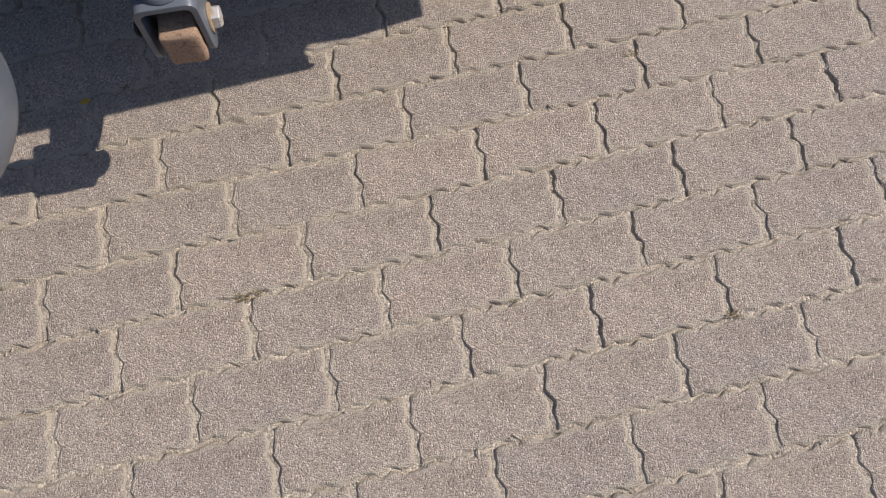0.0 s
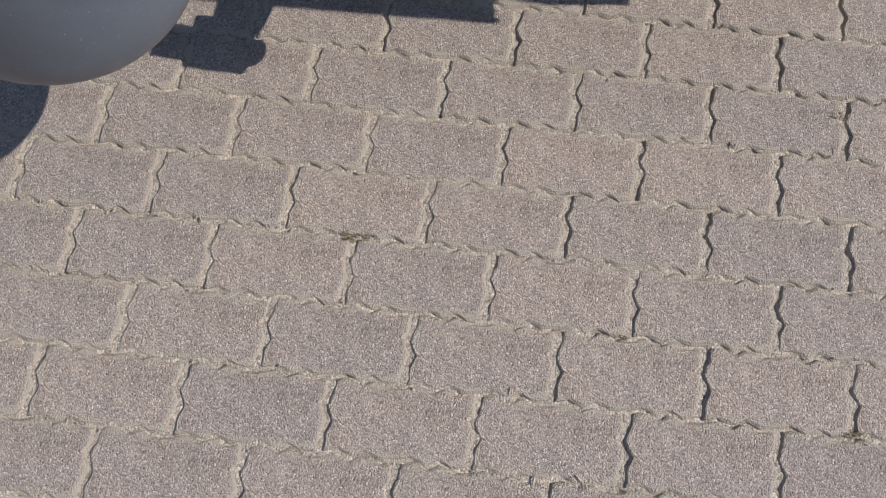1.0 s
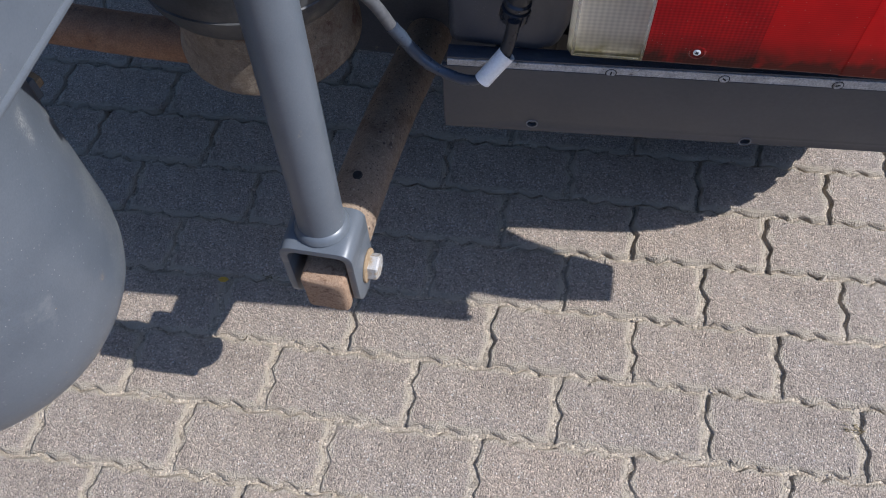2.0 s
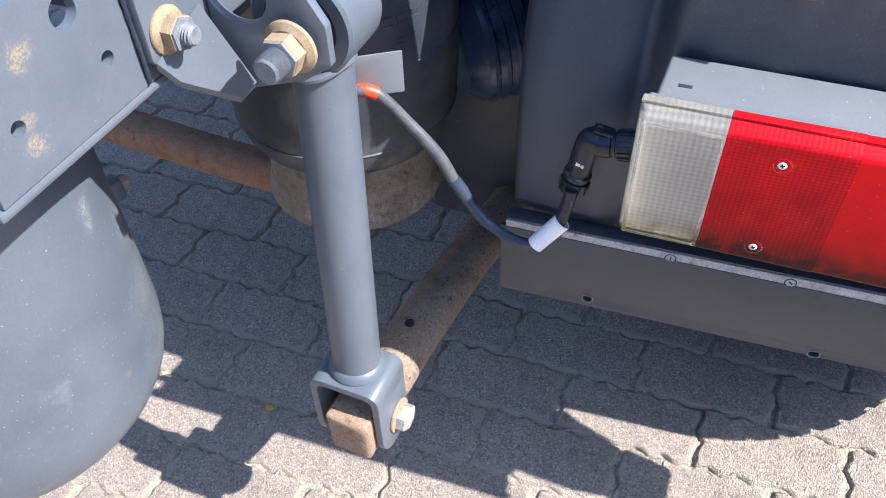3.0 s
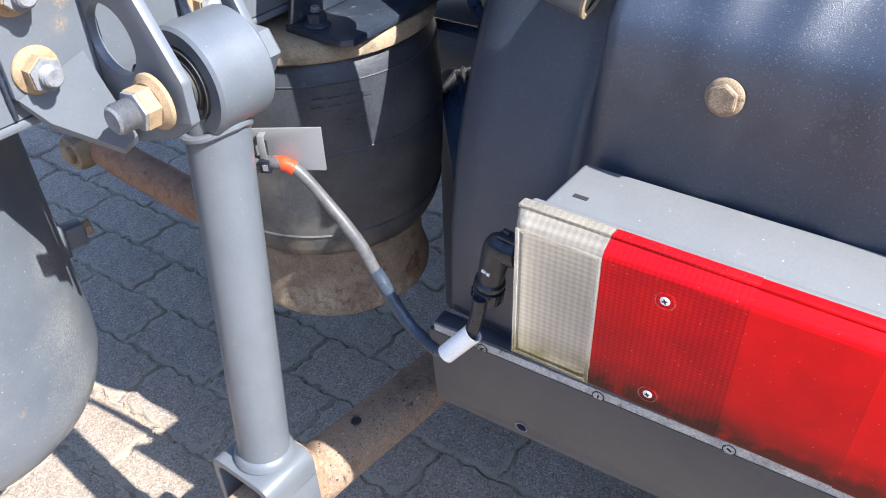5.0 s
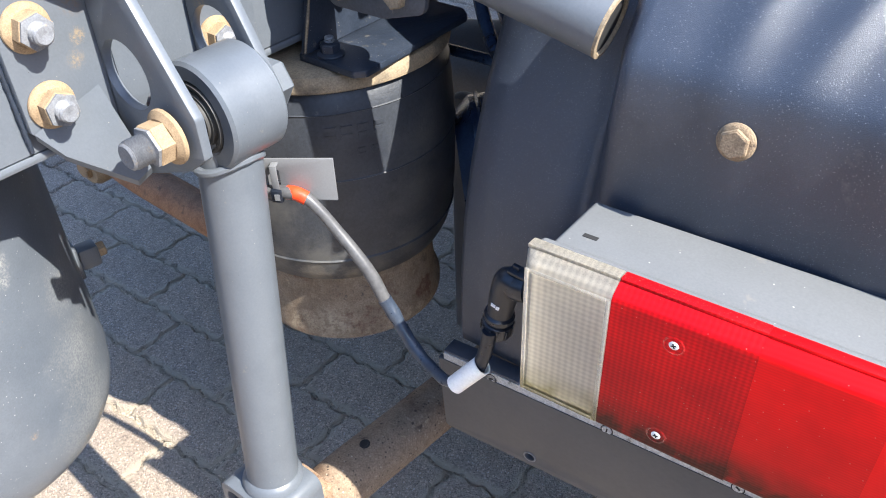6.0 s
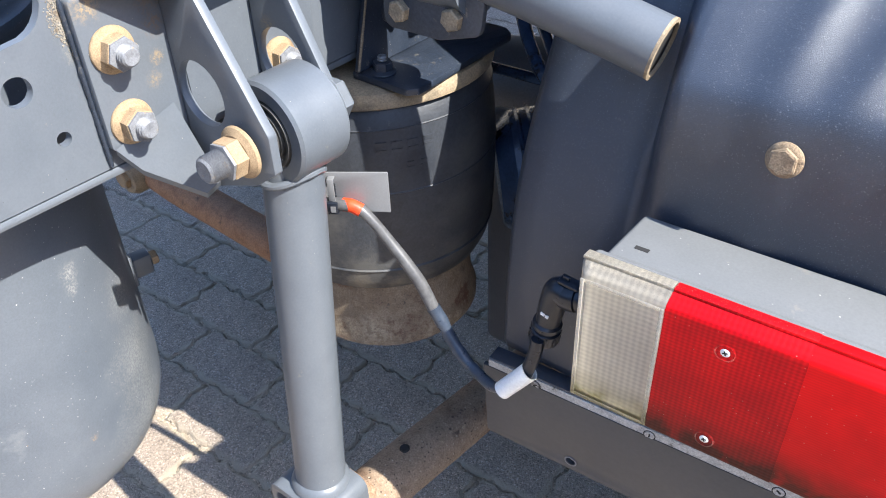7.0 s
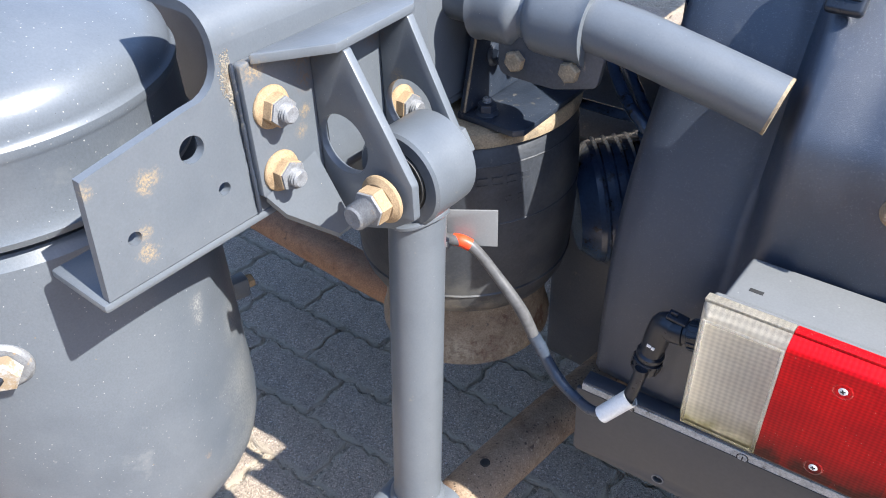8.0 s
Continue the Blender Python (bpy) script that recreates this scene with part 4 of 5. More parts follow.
# raised lettering on the bellows


def bars_on_bellows(n, w, h, gap, angle, z, r):
    for i in range(n):
        for k in range(2):
            b = bmesh.new()
            a = radians(angle) + (i * (w + gap)) / 0.1355
            box(b, (-w / 2, 0, k * h * 0.55), (w / 2, 0.0006, k * h * 0.55 + h * 0.3), sm @ Matrix.Rotation(a + math.pi / 2, 4, "Z") @ Matrix.Translation((0, -r, z)))
            part("raised_mark", b, BELLOWS, spring, "raised maker's mark", smooth=False)


bars_on_bellows(4, 0.011, 0.015, 0.005, -44, 0.742, 0.1342)
bars_on_bellows(2, 0.007, 0.010, 0.007, -32, 0.722, 0.1353)

# ---- bracket on the spring ----
sb = thing("spring_bracket", at(-0.08, 0.60, 0.807), "blue-black bolted bracket on top of the air spring", "bracket")
part("foot", plate(rounded([(-0.077, 0.541), (-0.008, 0.540), (0.0, 0.549), (-0.003, 0.702), (-0.018, 0.714), (-0.077, 0.714)], [0.003, 0.005, 0.005, 0.008, 0.008, 0]), [], 0.007, TRUCK @ Matrix.Translation((0, 0, 0.8145))), BLACKPAINT, sb)
to_gus = TRUCK @ Matrix(((0, 0, 1, -0.0665), (1, 0, 0, 0), (0, 1, 0, 0), (0, 0, 0, 1)))
gusset = part("gusset", plate(rounded([(0.541, 0.8148), (0.72, 0.8148), (0.72, 0.955), (0.61, 0.950), (0.566, 0.905)], [0.001, 0.004, 0.004, 0.01, 0.006]), [], 0.007, to_gus), BLACKPAINT, sb)
part("worn_edge", sweep(bmesh.new(), [at(-0.0670, 0.5408 + 0.0245 * i / 9, 0.817 + 0.086 * i / 9) for i in range(10)], lambda t: 0.0013 + 0.0007 * noise.noise((t * 17, 3, 1)), 8), RIMDIRT, gusset, "edge worn to pale dust")
flange_nut(sb, at(-0.0665, 0.590, 0.862), out, 0.0092, BLACKPAINT, 0.006, 0.005, 0.1, "bolt")
flange_nut(sb, at(-0.050, 0.556, 0.8147), (0, 0, 1), 0.0092, BLACKPAINT, 0.005, 0.005, 0.4, "bolt")

# ---- mudguard stay: clamp and bent tube ----
stay = thing("mudguard_stay", at(0.02, 0.56, 0.87), "grey painted bent tube with a pressed clamp carrying the mudguard", "mudguard stay", shift=(0.003, 0.004, 0))
cpath = [(-0.25, 0.552, 0.930), (-0.06, 0.550, 0.930), (0.02, 0.549, 0.932), (0.06, 0.545, 0.934), (0.10, 0.5445, 0.930), (0.15, 0.5465, 0.9195), (0.185, 0.5500, 0.9105), (0.220, 0.5535, 0.9010)]
spath = smooth_path(cpath, 8)
bm = sweep(bmesh.new(), [TRUCK @ p for p in spath], 0.0235, 36, cap=False)
part("tube", bm, PAINT, stay)
em = axes(at(0.2196, 0.5534, 0.9011), TRUCK.to_3x3() @ (spath[-1] - spath[-2]))
part("cut_end", lathe(bmesh.new(), [(0.0236, -0.0015), (0.0237, 0.0008), (0.0205, 0.0012), (0.020, -0.002), (0.0205, -0.0015)], em, 36), RIMDIRT, stay, "rusty cut tube end")
# a dark disc painted for the unlit depth of the open tube
part("end_cap", lathe(bmesh.new(), [(0.0212, -0.0015), (0, -0.0015)], em, 30), DARKHOLE, stay)
bm = bmesh.new()
n_s, prof = 30, []
for i in range(n_s + 1):
    u = -0.052 + 0.116 * i / n_s
    dip = 0.008 * math.exp(-((u + 0.0) / 0.007) ** 2)
    lip = 0.003 * max(0, 1 - abs(i - n_s) / 1.5) + 0.003 * max(0, 1 - i / 1.5)
    prof.append((0.0335 + lip * 0.6 - dip, u + 0.052))
lathe(bm, [(0.0235, 0)] + prof + [(0.0235, 0.116)], axes(at(-0.052, 0.5495, 0.930), out), 40)
clamp = part("clamp", bm, PAINT, stay)
to_cl = TRUCK @ Matrix(((1, 0, 0, 0), (0, 0, -1, 0.529), (0, 1, 0, 0), (0, 0, 0, 1)))
# the ear's darker paint holds the shade of the clamp above it
part("clamp_ear", plate(rounded([(-0.024, 0.874), (0.036, 0.874), (0.078, 0.886), (0.082, 0.912), (0.076, 0.938), (-0.024, 0.930)], [0.012, 0.02, 0.01, 0.004, 0, 0]), [], 0.006, to_cl), DARKPAINT, stay)
for u, z in ((-0.004, 0.892), (0.052, 0.896)):
    bm = bmesh.new()
    hexagon(bm, axes(at(u, 0.529, z), -fwd), 0.0098, 0.007, 0.3)
    part("bolt_head", bm, RIMDIRT, stay, "weathered bolt head")

# ---- mudguard ----
guard = thing("mudguard", at(0.1, 0.52, 0.56), "black textured plastic rear mudguard with a moulded step and bolt", "mudguard", shift=(0.004, 0.012, -0.004))
NARROW = [(0.509, 0.588), (0.514, 0.645), (0.524, 0.70), (0.541, 0.762), (0.573, 0.855), (0.613, 0.957), (0.675, 1.05), (0.80, 1.125), (1.0, 1.165), (1.25, 1.17), (1.5, 1.12), (1.66, 0.98), (1.73, 0.75)]
WIDE = [(0.548, 0.628), (0.530, 0.655), (0.5205, 0.70), (0.5225, 0.762), (0.5190, 0.868), (0.541, 0.914), (0.622, 0.985), (0.77, 1.09), (0.98, 1.16), (1.25, 1.175), (1.5, 1.125), (1.66, 0.98), (1.735, 0.75)]


def dense(pts, k=7):
    return [(p.x, p.y) for p in smooth_path([(a, b, 0) for a, b in pts], k)]


nar, wid = dense(NARROW), dense(WIDE)
us = [0.104, 0.1045, 0.106, 0.110, 0.118, 0.14, 0.165, 0.19, 0.20, 0.207, 0.213, 0.219, 0.225, 0.232, 0.240, *[0.248 + 0.006 * i for i in range(60)], 0.62, 0.66, 0.74, 0.79, 0.806, 0.811, 0.812]


def guard_point(u, j):
    t = min(1.0, max(0.0, (u - 0.212) / 0.030))
    t = t * t * (3 - 2 * t)
    a, b = nar[j], wid[j]
    v, z = a[0] * (1 - t) + b[0] * t, a[1] * (1 - t) + b[1] * t
    groove = 0.007 * math.exp(-((u - 0.212) / 0.009) ** 2)
    edge_l = 0.035 * max(0.0, 1 - (u - 0.104) / 0.013) ** 2.6
    edge_r = 0.05 * max(0.0, 1 - (0.812 - u) / 0.02) ** 2.6
    wob = 0.0
    for u0, lean, deep in ((0.315, 0.25, 0.0035), (0.372, 0.45, 0.0055), (0.445, 0.55, 0.0062), (0.53, 0.4, 0.005)):   # heat creases across the bend
        wob -= deep * math.exp(-((u - u0 - lean * (z - 0.95)) / 0.014) ** 2) * math.exp(-((z - 0.955) / 0.052) ** 2)
    if u > 0.235:   # the sheet stands a little askew and is not quite flat
        v += 0.046 * (u - 0.235) + 0.00085 * math.sin((u - 0.262) * 62 + 1.4 * z) + 0.0005 * math.sin(u * 131 + z * 9)
    k = groove + edge_l + edge_r + wob
    w0, w1 = (nar[max(j - 1, 0)], nar[min(j + 1, len(nar) - 1)])
    tx, tz = w1[0] - w0[0], w1[1] - w0[1]
    ln = math.hypot(tx, tz)
    u -= 0.010 * math.exp(-((z - 0.78) / 0.13) ** 2) * max(0.0, 1 - (u - 0.104) / 0.10)   # the inner edge bows out
    return at(u, v + k * tz / ln, z - k * tx / ln)


bm = bmesh.new()
grid = [[bm.verts.new(guard_point(u, j)) for u in us] for j in range(len(nar))]
for a, b in zip(grid, grid[1:]):
    for i in range(len(us) - 1):
        bm.faces.new((a[i], a[i + 1], b[i + 1], b[i]))
bmesh.ops.recalc_face_normals(bm, faces=bm.faces)
shell = part("shell", bm, PLASTIC, guard, angle=70)
so = shell.modifiers.new("thick", "SOLIDIFY")
so.thickness, so.offset = 0.004, -1
to_side = TRUCK @ Matrix(((0, 0, 1, 0.813), (1, 0, 0, 0), (0, 1, 0, 0), (0, 0, 0, 1)))
part("side_wall", plate(rounded([(0.5455, 0.542), (0.609, 0.542), (0.622, 0.62), (0.643, 0.70), (0.69, 0.80), (0.80, 0.92), (1.0, 1.02), (1.25, 1.05), (1.25, 1.165), (1.0, 1.155), (0.82, 1.12), (0.66, 1.03), (0.58, 0.92), (0.535, 0.82), (0.528, 0.68)], [0.014, 0.014, 0, 0, 0, 0, 0, 0, 0, 0, 0, 0, 0, 0, 0]), [], 0.004, to_side), PLASTIC, guard)
gb = thing("mudguard_bolt", at(0.323, 0.521, 0.862), "rusty hexagon bolt head with washer on the mudguard", "bolt", shift=(0.004, 0.012, -0.004))
bm = bmesh.new()
lathe(bm, [(0, 0), (0.0124, 0), (0.0126, 0.0012), (0.0120, 0.0022), (0.0102, 0.0034), (0, 0.0034)], axes(at(0.323, 0.5215, 0.862), (-0.10, -0.97, 0.10)), 36)
part("washer", bm, BOLTRUST, gb)
bm = bmesh.new()
hexagon(bm, axes(at(0.323, 0.5200, 0.862), (-0.10, -0.97, 0.10)), 0.0100, 0.0056, 0.5)
part("head", bm, BOLTRUST, gb)
tabm = axes(at(0.2365, 0.600, 0.985), (TRUCK.to_3x3() @ Vector((0.0, -0.80, 0.60))), out)
tab = thing("latch_tab", at(0.245, 0.592, 0.975), "black ribbed plastic latch tab on the mudguard", "latch", shift=(0.004, 0.012, -0.004))
bm = bmesh.new()
box(bm, (-0.0145, -0.022, -0.004), (0.0145, 0.03, 0.006), tabm, 0.004, 3)
part("tab", bm, BLACKPLUG, tab)
for k in range(4):
    bm = bmesh.new()
    box(bm, (-0.0105, -0.012 + k * 0.0085, 0.0055), (0.0105, -0.009 + k * 0.0085, 0.0080), tabm, 0.001)
    part("ridge", bm, BLACKPLUG, tab)

# ---- mud flap and its strip ----
def shear(k, u0):
    s = Matrix()
    s[2][0] = k
    return Matrix.Translation((0, 0, -k * u0)) @ s


LINE = Matrix.Rotation(math.atan(0.075), 4, "Z")
FM = TRUCK @ Matrix.Translation((0, 0, 0.0015)) @ shear(0.009, -0.40) @ Matrix.Translation((0.108, 0.4985, 0)) @ LINE
to_flap = FM @ Matrix(((1, 0, 0, 0), (0, 0, -1, 0), (0, 1, 0, 0), (0, 0, 0, 1)))
HANG = Matrix(((1, 0, 0, 0), (0, 1, -0.075, 0.075 * 0.575), (0, 0, 1, 0), (0, 0, 0, 1)))   # the flap swings a little under
to_hang = FM @ HANG @ Matrix(((1, 0, 0, 0), (0, 0, -1, 0), (0, 1, 0, 0), (0, 0, 0, 1)))
flap = thing("mud_flap", at(0.108, 0.50, 0.46), "dark grey-brown plastic mud flap hanging below the tail lamp", "mud flap", shift=(0.005, -0.002, -0.003))
bm = plate(rounded([(-0.004, 0.463), (0.658, 0.463), (0.658, 0.563), (-0.004, 0.5675)], [0.006, 0.03, 0, 0]), [(0.094, 0.477, 0.0052), (0.328, 0.468, 0.0052)], 0.006, to_hang)
part("sheet", bm, FLAP, flap)
for x, z in ((0.094, 0.477), (0.328, 0.468)):
    bm = bmesh.new()
    lathe(bm, [(0.0052, 0.0006), (0.0066, 0.0008), (0.0068, 0), (0.0052, -0.004)], to_hang @ Matrix.Translation((x, z, 0)), 24)
    part("eyelet", bm, STUDGREY, flap)
strip = thing("clamping_strip", at(0.11, 0.49, 0.567), "weathered galvanised steel strip screwed over the mud flap", "strip", shift=(0.006, 0.003, -0.0072))
bm = bmesh.new()
box(bm, (0.0, 0.566, 0.0), (0.660, 0.5795, 0.003), to_flap, 0.0008)
part("bar", bm, GALV, strip)
bm = bmesh.new()
box(bm, (0.0, -0.002, 0.5797), (0.660, 0.016, 0.5820), FM, 0.0008)
part("shelf", bm, PLASTIC, strip)
for x in (0.052, 0.166, 0.277, 0.386, 0.5, 0.61):
    bm = bmesh.new()
    lathe(bm, [(0.0, 0.0002), (0.0020, 0.0003), (0.0026, 0.0007), (0.0042, 0.0008), (0.0046, 0.0005), (0.0048, 0)], to_flap @ Matrix.Translation((x, 0.5725, 0.003)), 22)
    sc = part("screw", bm, GALV, strip, "sunken weathered screw head")
    # a flat dark ring painted for the shade round the sunken head
    bm = bmesh.new()
    lathe(bm, [(0.0046, 0.0001), (0.0050, 0.0003), (0.0055, 0.0003), (0.0057, 0.0)], to_flap @ Matrix.Translation((x, 0.5722, 0.003)), 24)
    part("seat_ring", bm, DARKHOLE, sc)
    bm = bmesh.new()
    box(bm, (-0.0022, -0.0006, 0.0002), (0.0022, 0.0006, 0.0009), to_flap @ Matrix.Translation((x, 0.5725, 0.003)) @ Matrix.Rotation(x * 9, 4, "Z"))
    part("slot", bm, DARKHOLE, sc)

# ---- tail lamp ----
SKEW = Matrix(((1, 0, 0, 0), (0.075, 1, 0, -0.075 * 0.337), (0, 0, 1, 0), (0, 0, 0, 1)))
LM = TRUCK @ shear(-0.024, 0.30) @ SKEW
lamp = thing("tail_lamp", at(0.232, 0.45, 0.664), "dusty truck tail lamp, clear and red lenses in a grey housing", "tail lamp", shift=(0.0010, 0.0085, -0.0110))
L0, L1 = 0.232, 0.711
ZB, ZT = 0.667, 0.7975
bm = bmesh.new()
box(bm, (L0 + 0.006, 0.4625, ZB + 0.004), (L1 - 0.004, 0.527, ZT - 0.0045), LM, 0.004, 3)
housing = part("housing", bm, HOUSING, lamp)
bm = bmesh.new()
box(bm, (L0 + 0.001, 0.4545, ZB), (L1, 0.4640, ZT), LM, 0.0035, 3)
part("collar", bm, HOUSING, housing)
bm = bmesh.new()
box(bm, (L0 + 0.020, 0.4818, ZT - 0.0053), (L0 + 0.0305, 0.4858, ZT - 0.0041), LM)
part("slot", bm, DARKHOLE, housing)
bm = bmesh.new()
box(bm, (L0 + 0.004, 0.4520, ZB + 0.004), (L1 - 0.004, 0.4545, ZT - 0.004), LM)
part("reflector", bm, REFLECTOR, housing)
# hidden block, added to stop sunlight leaking between lamp and mudguard
bm = bmesh.new()
box(bm, (L0 + 0.03, 0.520, ZB + 0.012), (L1 - 0.03, 0.556, ZT - 0.017), LM, 0.003)
part("mounting_pad", bm, PLASTIC, housing, "hidden black block behind the lamp, added to stop a slit of light")


def lens(name, u0, u1, mat, label, left=False, sunk=0.0):
    bm = bmesh.new()
    zt, zb = ZT, ZB + 0.001
    vf, vb = 0.4375 + sunk, 0.4480
    zt, zb = zt - sunk, zb + sunk
    ul = u0 + (0.005 if left else 0.0)
    f = [bm.verts.new(p) for p in ((ul, vf, zb + 0.003), (u1, vf, zb + 0.003), (u1, vf, zt - 0.0075), (ul, vf, zt - 0.0075))]
    k = [bm.verts.new(p) for p in ((u0, vb, zb), (u1, vb, zb), (u1, vb, zt), (u0, vb, zt))]
    bm.faces.new(f)
    bm.faces.new((f[3], f[2], k[2], k[3]))
    bm.faces.new((f[1], f[0], k[0], k[1]))
    if left:
        bm.faces.new((f[0], f[3], k[3], k[0]))
    fold = [e for e in bm.edges if len(e.link_faces) == 2]
    bmesh.ops.bevel(bm, geom=fold, offset=0.0032, segments=4, profile=0.5, affect="EDGES")
    bmesh.ops.transform(bm, matrix=LM, verts=bm.verts)
    ob = part(name, bm, mat, lamp, label, angle=50)
    ob.visible_shadow = False
    b = bmesh.new()
    box(b, (u0, 0.4470, zt - 0.001), (u1, 0.4560, zt + 0.0022), LM, 0.001)
    part("lip", b, mat, ob)
    return ob


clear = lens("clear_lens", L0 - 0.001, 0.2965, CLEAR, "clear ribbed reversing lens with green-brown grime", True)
for lo_, hi_ in (((L0 + 0.0035, ZB + 0.006), (L0 + 0.0062, ZT - 0.0098)), ((0.2935, ZB + 0.006), (0.2962, ZT - 0.0098)), ((L0 + 0.0064, ZT - 0.0122), (0.2933, ZT - 0.0098)), ((L0 + 0.0064, ZB + 0.006), (0.2933, ZB + 0.0085))):
    bm = bmesh.new()
    box(bm, (lo_[0], 0.4366, lo_[1]), (hi_[0], 0.4378, hi_[1]), LM, 0.0005)
    part("moulded_border", bm, CLEARRIM, clear).visible_shadow = False
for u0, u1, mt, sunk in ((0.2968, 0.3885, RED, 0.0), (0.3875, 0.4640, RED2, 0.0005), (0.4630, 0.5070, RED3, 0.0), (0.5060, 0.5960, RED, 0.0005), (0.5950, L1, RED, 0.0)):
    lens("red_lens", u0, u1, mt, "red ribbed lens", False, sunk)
for z in (0.7715, 0.6865):
    bm = bmesh.new()
    sm2 = LM @ Matrix(((1, 0, 0, 0.340), (0, 0, -1, 0.4376), (0, 1, 0, z), (0, 0, 0, 1)))
    lathe(bm, [(0.0035, -0.0012), (0.0045, -0.0010), (0.0062, 0.0004), (0.0075, 0.0)], sm2, 28)
    part("screw_seat", bm, RED, lamp)
    bm = bmesh.new()
    lathe(bm, [(0, 0.0007), (0.0024, 0.0006), (0.0032, 0.0003), (0.0035, -0.0002), (0.0035, -0.001)], sm2, 28)
    sc = part("screw", bm, WHITETAG, lamp, "bright cross-head screw")
    bm = bmesh.new()
    for a in (20, 110):
        box(bm, (-0.0018, -0.00045, 0.0004), (0.0018, 0.00045, 0.0009), sm2 @ Matrix.Rotation(radians(a), 4, "Z"))
    part("cross_slot", bm, DARKHOLE, sc)
# ---- plug, cable, tag, tie ----
plug = thing("lamp_plug", at(0.186, 0.478, 0.66), "black angled connector plugged into the lamp's side", "connector", shift=(0, 0.01, -0.004))
PV = 0.479
a, b = at(0.189, PV, 0.7115), at(0.244, PV + 0.004, 0.7185)
ax = (b - a).normalized()
part("coupling", lathe(bmesh.new(), [(0, 0.006), (0.0115, 0.006), (0.0124, 0.010), (0.0124, 0.020), (0.0108, 0.021), (0.0108, 0.024), (0.0132, 0.025), (0.0132, 0.045), (0.012, 0.047), (0.012, 0.060), (0, 0.060)], axes(a, ax), 28), BLACKPLUG, plug)
for k in range(14):
    bm = bmesh.new()
    g = axes(a, ax) @ Matrix.Rotation(2 * math.pi * k / 14, 4, "Z")
    box(bm, (0.0128, -0.0010, 0.026), (0.0144, 0.0010, 0.044), g, 0.0004)
    part("grip_rib", bm, BLACKPLUG, plug)
d = (at(0.1775, PV, 0.640) - at(0.189, PV, 0.7115)).normalized()
part("elbow", sweep(bmesh.new(), smooth_path([a + ax * 0.010, a + ax * 0.002 + Vector((0, 0, 0.003)), a + d * 0.010, a + d * 0.022], 5), 0.0114, 24), BLACKPLUG, plug)
part("nut", lathe(bmesh.new(), [(0, 0.018), (0.0108, 0.018), (0.0108, 0.034), (0.0130, 0.036), (0.0130, 0.040), (0.0112, 0.041), (0.0112, 0.043), (0.0134, 0.044), (0.0134, 0.056), (0.0118, 0.058), (0, 0.059)], axes(a, d), 16), BLACKPLUG, plug)
for k in range(12):
    bm = bmesh.new()
    g = axes(a, d) @ Matrix.Rotation(2 * math.pi * k / 12, 4, "Z")
    box(bm, (0.0131, -0.0009, 0.045), (0.0144, 0.0009, 0.0555), g, 0.0004)
    part("nut_rib", bm, BLACKPLUG, plug)
bm = bmesh.new()
box(bm, (-0.0035, 0.0100, 0.0172), (0.0005, 0.0120, 0.0200), axes(a, d, out))
box(bm, (0.0012, 0.0100, 0.0178), (0.0040, 0.0120, 0.0206), axes(a, d, out))
part("mark", bm, WHITETAG, plug, "white paint mark")
bm = bmesh.new()
box(bm, (-0.003, -0.0015, -0.020), (0.003, 0.0015, -0.008), axes(a + ax * 0.006, d, out), 0.0006)
box(bm, (-0.009, -0.006, -0.0155), (0.009, 0.006, -0.0125), axes(a + ax * 0.010, d, ax), 0.001)
part("latch", bm, BLACKPLUG, plug)
cable = thing("lamp_cable", at(0.075, 0.48, 0.60), "grey sheathed cable with creased tape, hanging from a tie", "cable", shift=(0.003, -0.003, 0.006))
c1 = [(-0.040, 0.444, 0.728), (-0.026, 0.450, 0.7295), (-0.012, 0.456, 0.7300), (-0.002, 0.461, 0.7265), (0.010, 0.466, 0.7130), (0.021, 0.470, 0.697), (0.038, 0.474, 0.675), (0.052, 0.477, 0.654), (0.064, 0.479, 0.629)]
part("sheath", sweep(bmesh.new(), [TRUCK @ p for p in smooth_path(c1, 8)], lambda t: 0.0056 + 0.0005 * math.sin(t * 9), 18), CABLE, cable)
c2 = [(0.063, 0.479, 0.631), (0.070, 0.480, 0.620), (0.078, 0.480, 0.608), (0.090, 0.479, 0.594), (0.104, 0.477, 0.5845), (0.120, 0.474, 0.580), (0.140, 0.468, 0.582), (0.158, 0.466, 0.592)]
part("tape", sweep(bmesh.new(), [TRUCK @ p for p in smooth_path(c2, 8)], lambda t: 0.0068 - 0.0018 * t + 0.0011 * noise.noise((t * 9, 2, 0)), 14), TAPE, cable, "creased blue-black tape wrap")
c3 = [(0.156, 0.466, 0.591), (0.168, 0.470, 0.604), (0.174, 0.475, 0.622), (0.1775, 0.478, 0.640), (0.179, PV, 0.655)]
part("sheath", sweep(bmesh.new(), [TRUCK @ p for p in smooth_path(c3, 8)], 0.0062, 16), BLACKPLUG, cable)
part("orange_band", sweep(bmesh.new(), [TRUCK @ p for p in smooth_path([(-0.0165, 0.4545, 0.7300), (-0.009, 0.4578, 0.7295), (-0.001, 0.4615, 0.7255)], 6)], 0.0063, 18), ORANGE, cable, "faded orange tape band")
tg = thing("cable_tag", at(0.158, 0.464, 0.588), "white plastic sleeve tag round the cable", "tag", shift=(0.003, -0.003, 0.008))
p0, p1 = at(0.1535, 0.4635, 0.587), at(0.175, 0.4745, 0.6155)
tx = (p1 - p0).normalized()
part("sleeve", lathe(bmesh.new(), [(0.0076, 0), (0.0086, 0), (0.0089, (p1 - p0).length), (0.0079, (p1 - p0).length), (0.0076, 0)], axes(p0, tx), 26), WHITETAG, tg)
